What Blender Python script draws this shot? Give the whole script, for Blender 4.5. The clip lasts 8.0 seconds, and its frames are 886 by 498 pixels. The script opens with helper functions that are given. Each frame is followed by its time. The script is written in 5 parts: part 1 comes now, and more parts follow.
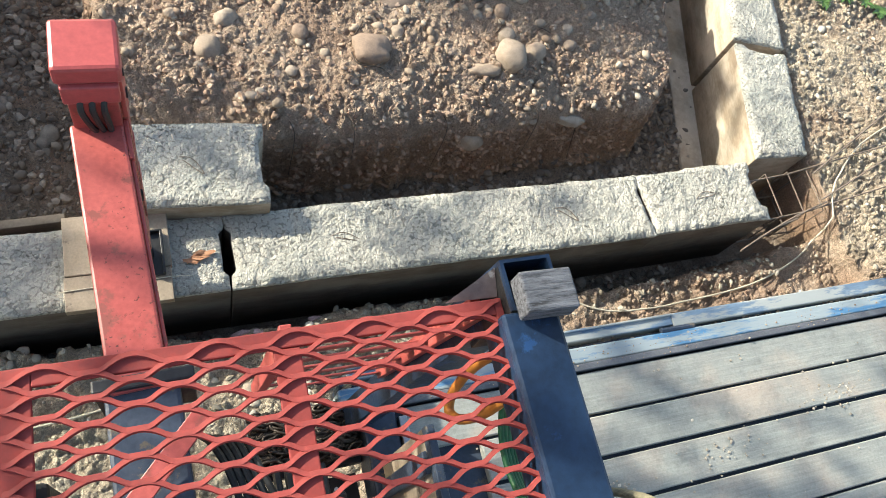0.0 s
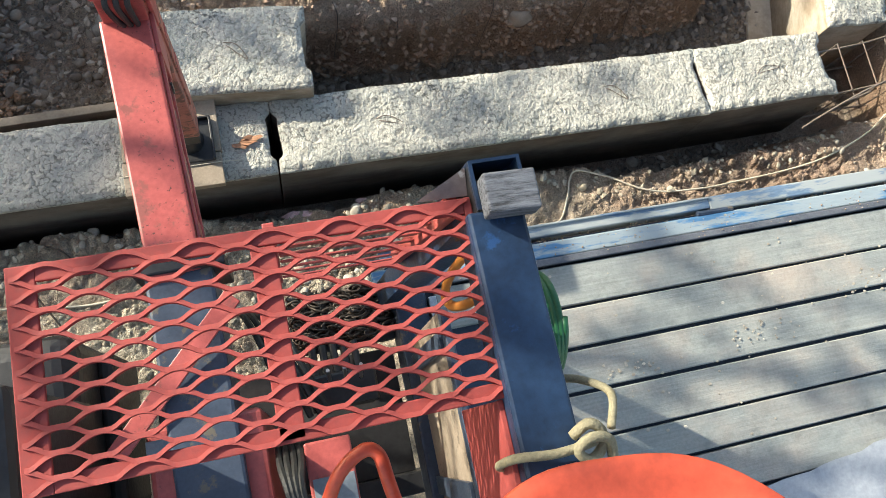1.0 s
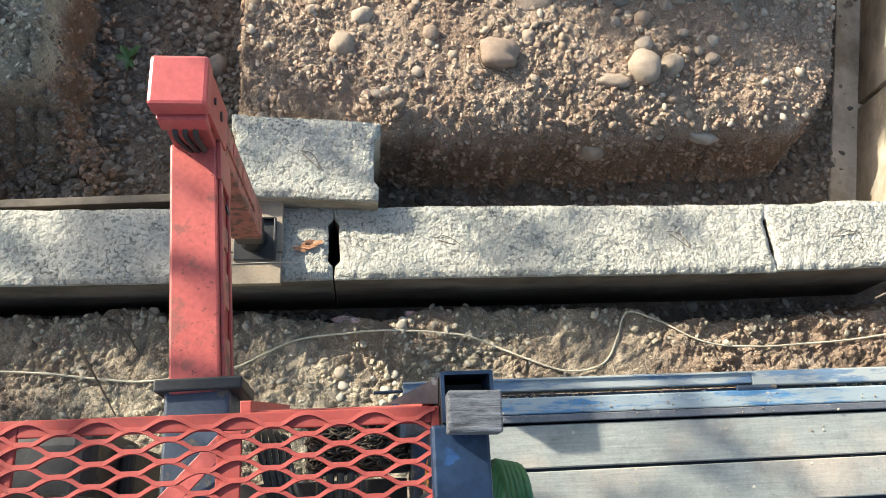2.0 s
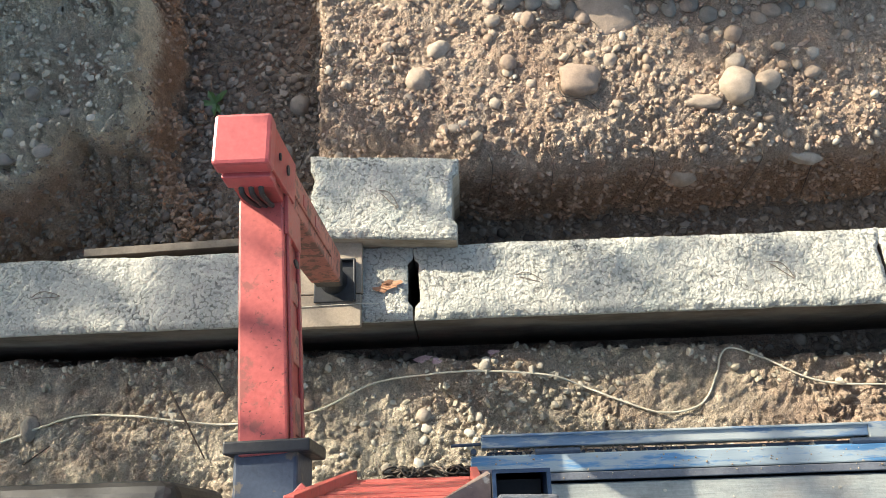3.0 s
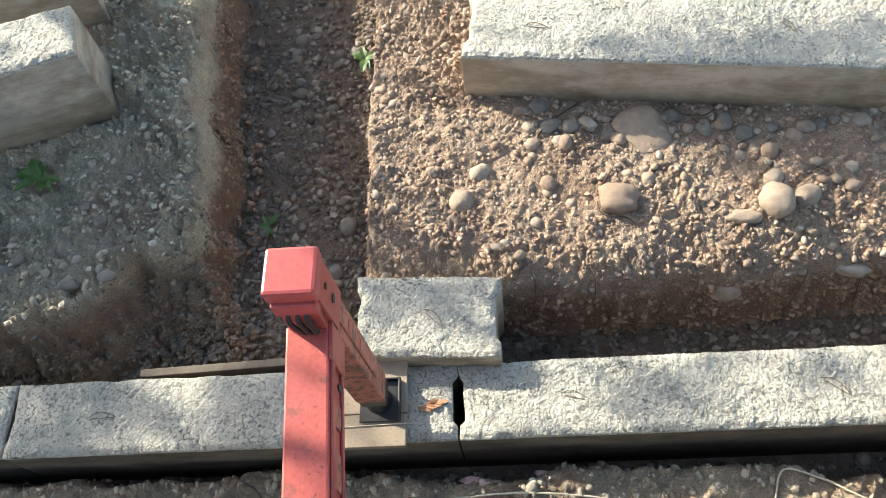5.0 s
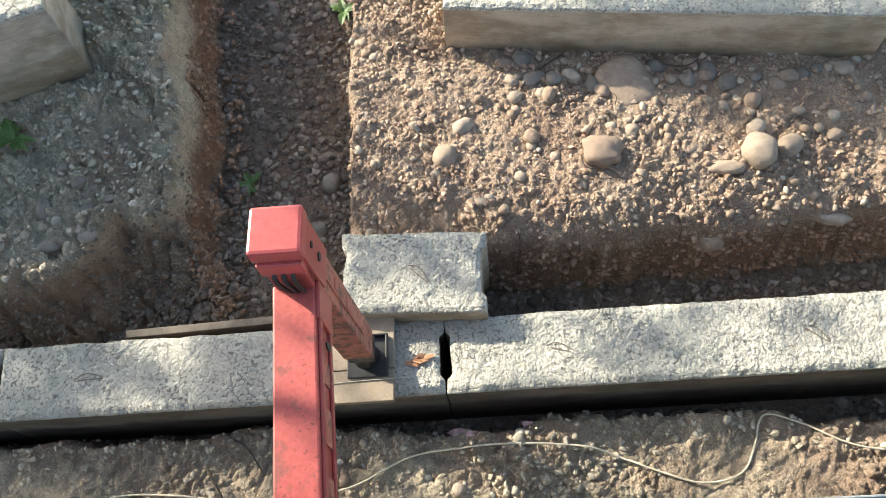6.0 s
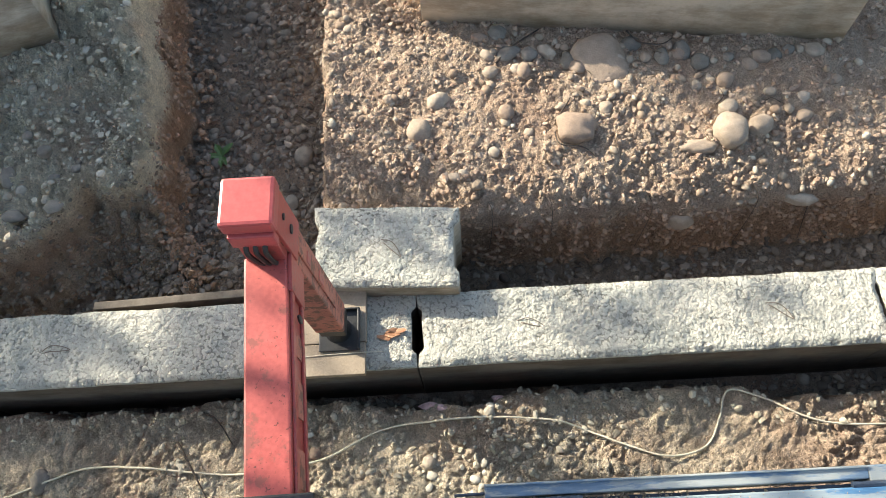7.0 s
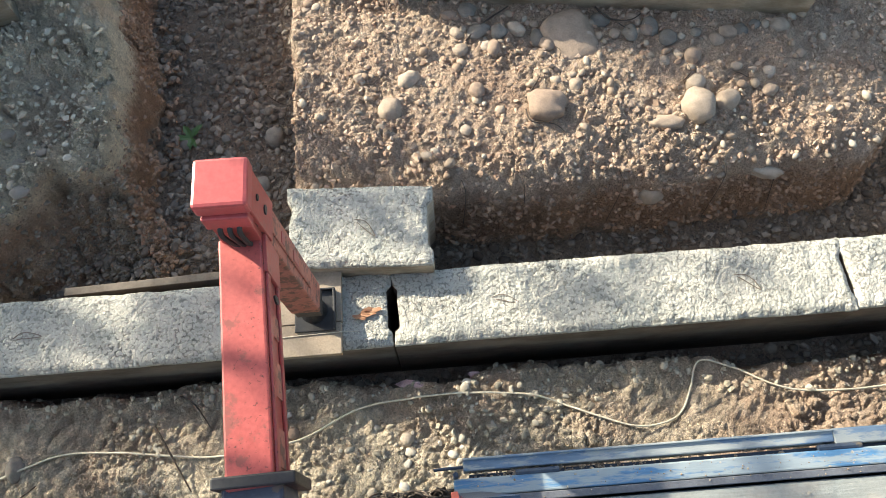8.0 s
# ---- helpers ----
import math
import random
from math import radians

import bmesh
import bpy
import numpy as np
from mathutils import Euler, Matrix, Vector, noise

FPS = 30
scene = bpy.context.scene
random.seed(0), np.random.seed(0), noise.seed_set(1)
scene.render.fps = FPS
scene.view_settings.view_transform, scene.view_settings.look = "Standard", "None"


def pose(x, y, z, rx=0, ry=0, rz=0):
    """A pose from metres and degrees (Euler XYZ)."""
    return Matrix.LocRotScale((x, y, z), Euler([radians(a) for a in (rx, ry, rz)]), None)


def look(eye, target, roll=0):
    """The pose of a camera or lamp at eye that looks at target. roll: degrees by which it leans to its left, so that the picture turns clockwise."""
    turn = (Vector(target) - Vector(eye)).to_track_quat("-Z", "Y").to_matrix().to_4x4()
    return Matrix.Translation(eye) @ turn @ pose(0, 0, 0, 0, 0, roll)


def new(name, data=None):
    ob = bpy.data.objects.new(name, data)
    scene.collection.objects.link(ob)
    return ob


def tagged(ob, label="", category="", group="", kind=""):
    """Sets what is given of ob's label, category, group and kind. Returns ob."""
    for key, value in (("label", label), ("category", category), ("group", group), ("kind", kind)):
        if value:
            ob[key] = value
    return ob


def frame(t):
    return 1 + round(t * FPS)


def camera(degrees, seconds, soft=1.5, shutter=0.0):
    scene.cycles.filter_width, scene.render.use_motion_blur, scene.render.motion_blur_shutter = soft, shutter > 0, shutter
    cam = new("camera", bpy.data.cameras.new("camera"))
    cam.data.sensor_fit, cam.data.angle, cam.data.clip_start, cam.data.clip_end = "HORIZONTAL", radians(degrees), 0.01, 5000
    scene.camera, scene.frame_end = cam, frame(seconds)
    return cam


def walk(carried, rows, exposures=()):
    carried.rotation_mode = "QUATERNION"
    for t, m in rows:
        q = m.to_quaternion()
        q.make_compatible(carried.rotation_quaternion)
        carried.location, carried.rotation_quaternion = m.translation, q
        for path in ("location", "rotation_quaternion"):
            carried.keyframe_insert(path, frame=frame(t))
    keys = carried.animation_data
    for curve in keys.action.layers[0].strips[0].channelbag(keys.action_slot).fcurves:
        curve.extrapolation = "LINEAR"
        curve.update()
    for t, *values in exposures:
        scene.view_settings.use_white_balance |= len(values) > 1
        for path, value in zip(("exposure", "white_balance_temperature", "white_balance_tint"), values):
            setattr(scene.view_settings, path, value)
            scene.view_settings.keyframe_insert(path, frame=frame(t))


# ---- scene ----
cam = camera(60.8, 8.0, 0.4)
PATH = [
    (0, (-0.231, -1.335, 3.486), (0.43, -0.629, 1.735), 32.5),
    (0.5, (-0.226, -1.331, 3.511), (0.251, -0.61, 1.708), 28.0),
    (1, (-0.075, -1.351, 3.59), (0.347, -0.911, 1.685), 32.9),
    (1.5, (0.04, -1.299, 3.719), (0.434, -0.749, 1.837), 27.4),
    (2, (0.113, -1.179, 3.711), (0.341, -0.508, 1.841), 16.9),
    (2.2, (0.129, -1.132, 3.730), (0.277, -0.394, 1.877), 9.5),
    (3.3, (0.246, -1.031, 3.623), (0.210, -0.337, 1.748), -5.3),
    (3.5, (0.267, -1.02, 3.616), (0.235, -0.355, 1.73), -5.7),
    (4, (0.243, -1.009, 3.658), (0.044, -0.288, 1.803), -17.1),
    (4.5, (0.227, -0.985, 3.653), (0.086, -0.008, 1.914), -8.9),
    (5, (0.248, -1.023, 3.74), (0.101, -0.041, 2.004), -10.7),
    (5.2, (0.245, -1.02, 3.74), (0.104, -0.067, 1.988), -10.7),
    (6.3, (0.236, -1.013, 3.738), (0.131, -0.143, 1.941), -10.4),
    (6.5, (0.235, -1.013, 3.738), (0.113, -0.143, 1.941), -10.6),
    (7, (0.236, -1.021, 3.737), (0.195, -0.207, 1.91), -5.9),
    (7.5, (0.231, -1.02, 3.73), (0.206, -0.318, 1.857), -4.5),
    (8, (0.228, -1.034, 3.751), (0.256, -0.274, 1.902), -2.4),
]
walk(cam, [(t, look(eye, target, roll)) for t, eye, target, roll in PATH], [(0, 0.98, 6700, 4), (2, 1.08, 6800, 4), (3.5, 1.24, 6950, 5), (8, 1.23, 6950, 5)])

# ---- light ----
SUN_AZ = math.atan2(0.59, -0.81)
SUN_EL = radians(27.0)
world = bpy.data.worlds.new("sky_world")
scene.world = world
world.use_nodes = True
wn = world.node_tree.nodes
sky = wn.new("ShaderNodeTexSky")
sky.sky_type = "NISHITA"
sky.sun_disc = False
sky.air_density, sky.dust_density = 1.0, 2.0
sky.sun_elevation = SUN_EL
sky.sun_rotation = math.pi / 2 - SUN_AZ
world.node_tree.links.new(sky.outputs[0], wn["Background"].inputs[0])
wn["Background"].inputs[1].default_value = 0.15
sun = bpy.data.lights.new("sun", "SUN")
sun.energy, sun.angle, sun.color = 4.6, radians(0.55), (1.0, 0.94, 0.85)
sun_ob = new("sun", sun)
sun_dir = Vector((math.cos(SUN_AZ) * math.cos(SUN_EL), math.sin(SUN_AZ) * math.cos(SUN_EL), math.sin(SUN_EL)))
sun_ob.matrix_world = look(sun_dir * 30, (0, 0, 0))


# ---- materials ----
def material(name):
    m = bpy.data.materials.new(name)
    m.use_nodes = True
    return m, m.node_tree.nodes, m.node_tree.links, m.node_tree.nodes["Principled BSDF"]


def noise_node(n, l, vec, scale, detail=4.0, rough=0.6):
    t = n.new("ShaderNodeTexNoise")
    t.inputs["Scale"].default_value, t.inputs["Detail"].default_value, t.inputs["Roughness"].default_value = scale, detail, rough
    l.new(vec, t.inputs["Vector"])
    return t.outputs["Fac"]


def crumb_node(n, l, vec, scale):
    """Rounded crumbs: high in the middle of each cell."""
    wob = n.new("ShaderNodeTexNoise")
    wob.inputs["Scale"].default_value = scale * 0.6
    l.new(vec, wob.inputs["Vector"])
    add = n.new("ShaderNodeVectorMath")
    add.operation = "MULTIPLY_ADD"
    add.inputs[1].default_value = (1.7 / scale,) * 3
    l.new(wob.outputs["Color"], add.inputs[0])
    l.new(vec, add.inputs[2])
    t = n.new("ShaderNodeTexVoronoi")
    t.inputs["Scale"].default_value = scale
    l.new(add.outputs[0], t.inputs["Vector"])
    m = n.new("ShaderNodeMath")
    m.operation = "SUBTRACT"
    m.inputs[0].default_value = 1.0
    l.new(t.outputs["Distance"], m.inputs[1])
    return m.outputs[0]


def ramp(n, l, fac, stops):
    r = n.new("ShaderNodeValToRGB")
    e = r.color_ramp.elements
    while len(e) < len(stops):
        e.new(0.5)
    for el, (p, c) in zip(e, stops):
        el.position, el.color = p, (*c, 1)
    l.new(fac, r.inputs[0])
    return r.outputs[0]


def mix(n, l, fac, a, b, mode="MIX"):
    x = n.new("ShaderNodeMix")
    x.data_type, x.blend_type = "RGBA", mode
    for s, v in ((x.inputs[0], fac), (x.inputs[6], a), (x.inputs[7], b)):
        if isinstance(v, (int, float)):
            s.default_value = v
        elif isinstance(v, tuple):
            s.default_value = (*v, 1)
        else:
            l.new(v, s)
    return x.outputs[2]


def bumped(n, l, p, heights, distance):
    last = None
    for h, strength in heights:
        b = n.new("ShaderNodeBump")
        b.inputs["Strength"].default_value, b.inputs["Distance"].default_value = strength, distance
        l.new(h, b.inputs["Height"])
        if last:
            l.new(last, b.inputs["Normal"])
        last = b.outputs[0]
    l.new(last, p.inputs["Normal"])


def coords(n, l, spread=0.0):
    c = n.new("ShaderNodeTexCoord").outputs["Object"]
    if spread:
        info = n.new("ShaderNodeObjectInfo")
        v = n.new("ShaderNodeVectorMath")
        v.operation = "MULTIPLY_ADD"
        v.inputs[1].default_value = (1, 1, 1)
        l.new(c, v.inputs[0])
        s = n.new("ShaderNodeMath")
        s.operation = "MULTIPLY"
        s.inputs[1].default_value = spread
        l.new(info.outputs["Random"], s.inputs[0])
        l.new(s.outputs[0], v.inputs[2])
        return v.outputs[0], info.outputs["Random"]
    return c, None


def simple(name, dark, light, scale=8.0, fine=60.0, roughness=0.6, bump=0.3, metal=0.0, wear=None, wear_at=0.62, distance=0.004, spread=7.0, stretch=None, specks=None):
    """A two-scale mottled surface with an optional worn colour in patches."""
    m, n, l, p = material(name)
    v, _ = coords(n, l, spread)
    if stretch:
        st = n.new("ShaderNodeVectorMath")
        st.operation = "MULTIPLY"
        st.inputs[1].default_value = stretch
        l.new(v, st.inputs[0])
        v = st.outputs[0]
    a, b = noise_node(n, l, v, scale), noise_node(n, l, v, fine, 3.0)
    col = ramp(n, l, a, [(0.3, dark), (0.7, light)])
    col = mix(n, l, 0.25, col, ramp(n, l, b, [(0.3, tuple(x * 0.55 for x in dark)), (0.7, tuple(min(1, x * 1.35) for x in light))]))
    if wear:
        w = noise_node(n, l, v, scale * 2.3, 6.0, 0.7)
        wf = ramp(n, l, w, [(wear_at - 0.03, (0, 0, 0)), (wear_at + 0.03, (1, 1, 1))])
        col = mix(n, l, wf, col, wear)
    if specks:
        sp = noise_node(n, l, v, 80.0, 3.0, 0.55)
        area = noise_node(n, l, v, 6.0, 3.0)
        sf = mix(n, l, 1.0, ramp(n, l, sp, [(0.62, (0, 0, 0)), (0.67, (1, 1, 1))]), ramp(n, l, area, [(0.50, (0, 0, 0)), (0.64, (0.85, 0.85, 0.85))]), "MULTIPLY")
        col = mix(n, l, sf, col, specks)
    l.new(col, p.inputs["Base Color"])
    p.inputs["Metallic"].default_value = metal
    rr = ramp(n, l, b, [(0.2, (roughness * 0.8,) * 3), (0.8, (min(1, roughness * 1.2),) * 3)])
    l.new(rr, p.inputs["Roughness"])
    if bump:
        bumped(n, l, p, [(a, bump * 0.5), (b, bump)], distance)
    return m


def concrete_material(name, tint, rough_top):
    """Cast concrete: pale grey with greenish and dark weathering, pitted relief."""
    m, n, l, p = material(name)
    v, _ = coords(n, l, 11.0)
    big, mid = noise_node(n, l, v, 2.3, 3.0), noise_node(n, l, v, 9.0, 5.0, 0.65)
    fine, grit = noise_node(n, l, v, 70.0, 4.0, 0.7), noise_node(n, l, v, 210.0, 2.0)
    col = ramp(n, l, mid, [(0.25, tuple(x * 0.78 for x in tint)), (0.55, tint), (0.8, tuple(min(1, x * 1.12) for x in tint))])
    # random broad patches in a darker, cooler tone
    dark_tone = ramp(n, l, big, [(0.46, (0, 0, 0)), (0.68, (1, 1, 1))])
    col = mix(n, l, mix(n, l, 0.75, (0, 0, 0), dark_tone), col, tuple(x * y for x, y in zip(tint, (0.66, 0.71, 0.735))))
    if not rough_top:
        st = n.new("ShaderNodeVectorMath")
        st.operation = "MULTIPLY"
        st.inputs[1].default_value = (1.6, 1.6, 5.0)
        l.new(v, st.inputs[0])
        stain = ramp(n, l, noise_node(n, l, st.outputs[0], 1.4, 6.0, 0.7), [(0.42, (1, 1, 1)), (0.62, (0.50, 0.44, 0.37))])
        col = mix(n, l, 0.8, col, stain, "MULTIPLY")
    spots = ramp(n, l, fine, [(0.3, (0.45, 0.45, 0.45)), (0.5, (1, 1, 1))])
    col = mix(n, l, 0.28 if rough_top else 0.15, col, spots, "MULTIPLY")
    l.new(col, p.inputs["Base Color"])
    p.inputs["Roughness"].default_value = 0.92
    if rough_top:
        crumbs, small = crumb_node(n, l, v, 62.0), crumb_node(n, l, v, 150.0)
        # shade in the hollows between crumbs, multiplied into the colour
        pit_shade = ramp(n, l, crumbs, [(0.24, (0.18, 0.172, 0.16)), (0.45, (1, 1, 1))])
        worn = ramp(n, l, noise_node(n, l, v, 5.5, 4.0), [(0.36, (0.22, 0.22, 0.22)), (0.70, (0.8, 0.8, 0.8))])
        l.new(mix(n, l, worn, col, pit_shade, "MULTIPLY"), p.inputs["Base Color"])
        bumped(n, l, p, [(mid, 0.35), (crumbs, 0.6), (small, 0.4), (fine, 0.6), (grit, 0.3)], 0.014)
    else:
        bumped(n, l, p, [(mid, 0.15), (fine, 0.12), (grit, 0.1)], 0.008)
    return m


def soil_material():
    m, n, l, p = material("soil")
    v, _ = coords(n, l)
    a, b = noise_node(n, l, v, 2.2, 4.0), noise_node(n, l, v, 14.0, 6.0, 0.7)
    c, d = noise_node(n, l, v, 80.0, 4.0, 0.7), noise_node(n, l, v, 260.0, 2.0)
    tan = ramp(n, l, b, [(0.25, (0.37, 0.255, 0.185)), (0.5, (0.58, 0.44, 0.332)), (0.78, (0.73, 0.59, 0.47))])
    grey = ramp(n, l, b, [(0.25, (0.46, 0.405, 0.30)), (0.5, (0.72, 0.645, 0.50)), (0.78, (0.92, 0.83, 0.66))])
    # darker brown soil for the lowest ground
    dark_tone = ramp(n, l, b, [(0.25, (0.175, 0.138, 0.108)), (0.55, (0.315, 0.253, 0.2)), (0.8, (0.48, 0.395, 0.317))])
    clay = ramp(n, l, b, [(0.25, (0.26, 0.172, 0.114)), (0.55, (0.41, 0.275, 0.186)), (0.8, (0.58, 0.41, 0.29))])

    def attr(name):
        t = n.new("ShaderNodeAttribute")
        t.attribute_name = name
        return t.outputs["Fac"]

    col = mix(n, l, attr("grey"), tan, grey)
    col = mix(n, l, attr("clay"), col, clay)
    col = mix(n, l, attr("dark_tone"), col, dark_tone)
    col = mix(n, l, ramp(n, l, a, [(0.46, (0, 0, 0)), (0.64, (0.5, 0.5, 0.5))]), col, (0.35, 0.215, 0.15))
    col = mix(n, l, 0.75, col, ramp(n, l, c, [(0.32, (0.55, 0.54, 0.53)), (0.62, (1.26, 1.24, 1.2))]), "MULTIPLY")
    col = mix(n, l, 0.5, col, ramp(n, l, d, [(0.35, (0.62, 0.61, 0.60)), (0.62, (1.38, 1.36, 1.33))]), "MULTIPLY")
    l.new(col, p.inputs["Base Color"])
    p.inputs["Roughness"].default_value = 0.95
    e, f = crumb_node(n, l, v, 42.0), crumb_node(n, l, v, 105.0)
    bumped(n, l, p, [(b, 0.3), (e, 0.4), (f, 0.8), (c, 1.0), (d, 0.8)], 0.018)
    return m


def pebble_material(name, stops, spread_by="island"):
    m, n, l, p = material(name)
    v, rnd = coords(n, l, 5.0)
    if spread_by == "island":
        rnd = n.new("ShaderNodeNewGeometry").outputs["Random Per Island"]
    col = ramp(n, l, rnd, stops)
    s, f = noise_node(n, l, v, 25.0, 4.0), noise_node(n, l, v, 130.0, 3.0)
    col = mix(n, l, 0.6, col, ramp(n, l, s, [(0.3, (0.62, 0.6, 0.57)), (0.7, (1.15, 1.12, 1.1))]), "MULTIPLY")
    col = mix(n, l, 0.3, col, ramp(n, l, f, [(0.3, (0.5, 0.48, 0.45)), (0.7, (1.2, 1.2, 1.2))]), "MULTIPLY")
    l.new(col, p.inputs["Base Color"])
    p.inputs["Roughness"].default_value = 0.85
    bumped(n, l, p, [(s, 0.5), (f, 0.4)], 0.006)
    return m


def plank_material():
    m, n, l, p = material("grey_painted_planks")
    v, rnd = coords(n, l, 9.0)
    st = n.new("ShaderNodeVectorMath")
    st.operation = "MULTIPLY"
    st.inputs[1].default_value = (1.2, 22.0, 10.0)
    l.new(v, st.inputs[0])
    grain = noise_node(n, l, st.outputs[0], 4.0, 6.0, 0.7)
    big, fine = noise_node(n, l, v, 3.0, 5.0), noise_node(n, l, v, 90.0, 3.0)
    col = ramp(n, l, grain, [(0.25, (0.224, 0.232, 0.220)), (0.55, (0.296, 0.308, 0.292)), (0.8, (0.360, 0.376, 0.360))])
    col = mix(n, l, ramp(n, l, big, [(0.45, (0, 0, 0)), (0.7, (0.6, 0.6, 0.6))]), col, (0.48, 0.38, 0.31))
    col = mix(n, l, 0.25, col, ramp(n, l, fine, [(0.3, (0.5, 0.5, 0.5)), (0.6, (1.1, 1.1, 1.1))]), "MULTIPLY")
    stain = noise_node(n, l, v, 7.0, 6.0, 0.72)
    col = mix(n, l, 0.75, col, ramp(n, l, stain, [(0.30, (0.62, 0.64, 0.64)), (0.47, (0.97, 0.99, 0.98)), (0.7, (1.12, 1.09, 1.05))]), "MULTIPLY")
    tone = ramp(n, l, rnd, [(0.0, (0.86, 0.87, 0.88)), (1.0, (1.08, 1.06, 1.03))])
    col = mix(n, l, 1.0, col, tone, "MULTIPLY")
    l.new(col, p.inputs["Base Color"])
    p.inputs["Roughness"].default_value = 0.75
    bumped(n, l, p, [(grain, 0.5), (fine, 0.2)], 0.004)
    return m


def wood_material():
    m, n, l, p = material("weathered_grey_wood")
    v, rnd = coords(n, l, 9.0)
    st = n.new("ShaderNodeVectorMath")
    st.operation = "MULTIPLY"
    st.inputs[1].default_value = (3.0, 24.0, 24.0)
    l.new(v, st.inputs[0])
    grain = noise_node(n, l, st.outputs[0], 6.0, 6.0, 0.7)
    fine = noise_node(n, l, v, 120.0, 3.0)
    col = ramp(n, l, grain, [(0.36, (0.026, 0.027, 0.031)), (0.48, (0.095, 0.100, 0.115)), (0.75, (0.185, 0.195, 0.22))])
    l.new(col, p.inputs["Base Color"])
    p.inputs["Roughness"].default_value = 0.85
    bumped(n, l, p, [(grain, 0.8), (fine, 0.2)], 0.005)
    return m


def leaf_material(name, c1, c2):
    m, n, l, p = material(name)
    rnd = n.new("ShaderNodeNewGeometry").outputs["Random Per Island"]
    l.new(ramp(n, l, rnd, [(0.0, c1), (1.0, c2)]), p.inputs["Base Color"])
    p.inputs["Roughness"].default_value = 0.5
    return m


SOIL = soil_material()
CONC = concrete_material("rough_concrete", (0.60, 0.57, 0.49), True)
# sides of the strip blocks: their shade is put into this darker colour
CONC_SHADED = concrete_material("shade_toned_concrete", (0.19, 0.155, 0.125), False)
CONC_GREY = concrete_material("grey_cast_concrete", (0.50, 0.455, 0.385), False)
CONC_SMOOTH = concrete_material("smooth_concrete", (0.554, 0.461, 0.354), False)
CAP_RED = simple("smooth_red_paint", (0.42, 0.082, 0.078), (0.47, 0.095, 0.090), 4, 50, 0.35, 0.04)
RED = simple("worn_red_paint", (0.36, 0.068, 0.058), (0.46, 0.10, 0.086), 5, 60, 0.42, 0.12, wear=(0.26, 0.075, 0.06), wear_at=0.60, specks=(0.07, 0.028, 0.024))
RED_DUSTY = simple("dusty_red_paint", (0.40, 0.13, 0.095), (0.54, 0.22, 0.165), 7, 60, 0.7, 0.25, wear=(0.20, 0.10, 0.075), wear_at=0.53, specks=(0.06, 0.03, 0.025))
RED_MESH = simple("red_mesh_paint", (0.25, 0.036, 0.030), (0.325, 0.056, 0.047), 12, 90, 0.8, 0.15)
BLUE = simple("worn_blue_paint", (0.07, 0.16, 0.30), (0.10, 0.25, 0.42), 2.2, 40, 0.5, 0.2, wear=(0.30, 0.35, 0.37), wear_at=0.46, stretch=(0.35, 2.5, 2.5))
BLUE_FADED = simple("faded_blue_paint", (0.11, 0.16, 0.23), (0.17, 0.25, 0.34), 2.6, 50, 0.65, 0.25, wear=(0.34, 0.36, 0.35), wear_at=0.45, stretch=(0.5, 2.5, 2.5))
EDGE_STEEL = simple("scuffed_edge_steel", (0.075, 0.08, 0.095), (0.15, 0.155, 0.17), 9, 80, 0.6, 0.35, wear=(0.30, 0.30, 0.29), wear_at=0.66)
BLUE_DARK = simple("dark_blue_steel", (0.007, 0.010, 0.016), (0.017, 0.042, 0.095), 4, 70, 0.42, 0.2, wear=(0.020, 0.062, 0.16), wear_at=0.60)
BLUE_DULL = simple("dull_blue_steel", (0.025, 0.035, 0.056), (0.050, 0.068, 0.102), 6, 70, 0.45, 0.25, wear=(0.118, 0.099, 0.074), wear_at=0.62)
RUST = simple("rusty_edge_steel", (0.12, 0.085, 0.075), (0.22, 0.17, 0.155), 9, 80, 0.7, 0.35, wear=(0.36, 0.33, 0.30), wear_at=0.64)
BLACK = simple("black_steel", (0.012, 0.012, 0.013), (0.035, 0.034, 0.034), 7, 70, 0.45, 0.2)
RUBBER = simple("black_rubber_hose", (0.01, 0.01, 0.01), (0.03, 0.03, 0.028), 9, 60, 0.6, 0.1)
STEEL = simple("bright_steel", (0.42, 0.41, 0.4), (0.6, 0.59, 0.57), 12, 90, 0.35, 0.1, metal=1.0)
CHAIN = simple("oily_chain_steel", (0.05, 0.04, 0.032), (0.13, 0.105, 0.085), 20, 120, 0.5, 0.2, metal=0.6)
REBAR = simple("rusty_wire", (0.13, 0.095, 0.07), (0.25, 0.20, 0.16), 20, 150, 0.8, 0.3)
DARK_WOOD = simple("dark_damp_wood", (0.09, 0.073, 0.055), (0.19, 0.155, 0.12), 9, 80, 0.9, 0.4)
BOARD = simple("dusty_board", (0.258, 0.200, 0.141), (0.378, 0.304, 0.228), 7, 80, 0.85, 0.3, wear=(0.172, 0.136, 0.099), wear_at=0.63)
OLD_WOOD = wood_material()
CABLE = simple("cream_cable", (0.52, 0.46, 0.35), (0.66, 0.60, 0.47), 10, 80, 0.5, 0.1)
ROPE = simple("beige_rope", (0.196, 0.171, 0.104), (0.284, 0.255, 0.164), 30, 160, 0.9, 0.7)
GREEN_HOSE = simple("green_hose", (0.012, 0.078, 0.030), (0.030, 0.150, 0.060), 8, 60, 0.45, 0.15)
ORANGE = simple("orange_plastic", (0.493, 0.068, 0.032), (0.581, 0.092, 0.044), 5, 60, 0.42, 0.05)
YELLOW = simple("orange_yellow_hose", (0.36, 0.12, 0.02), (0.46, 0.18, 0.035), 9, 60, 0.5, 0.1)
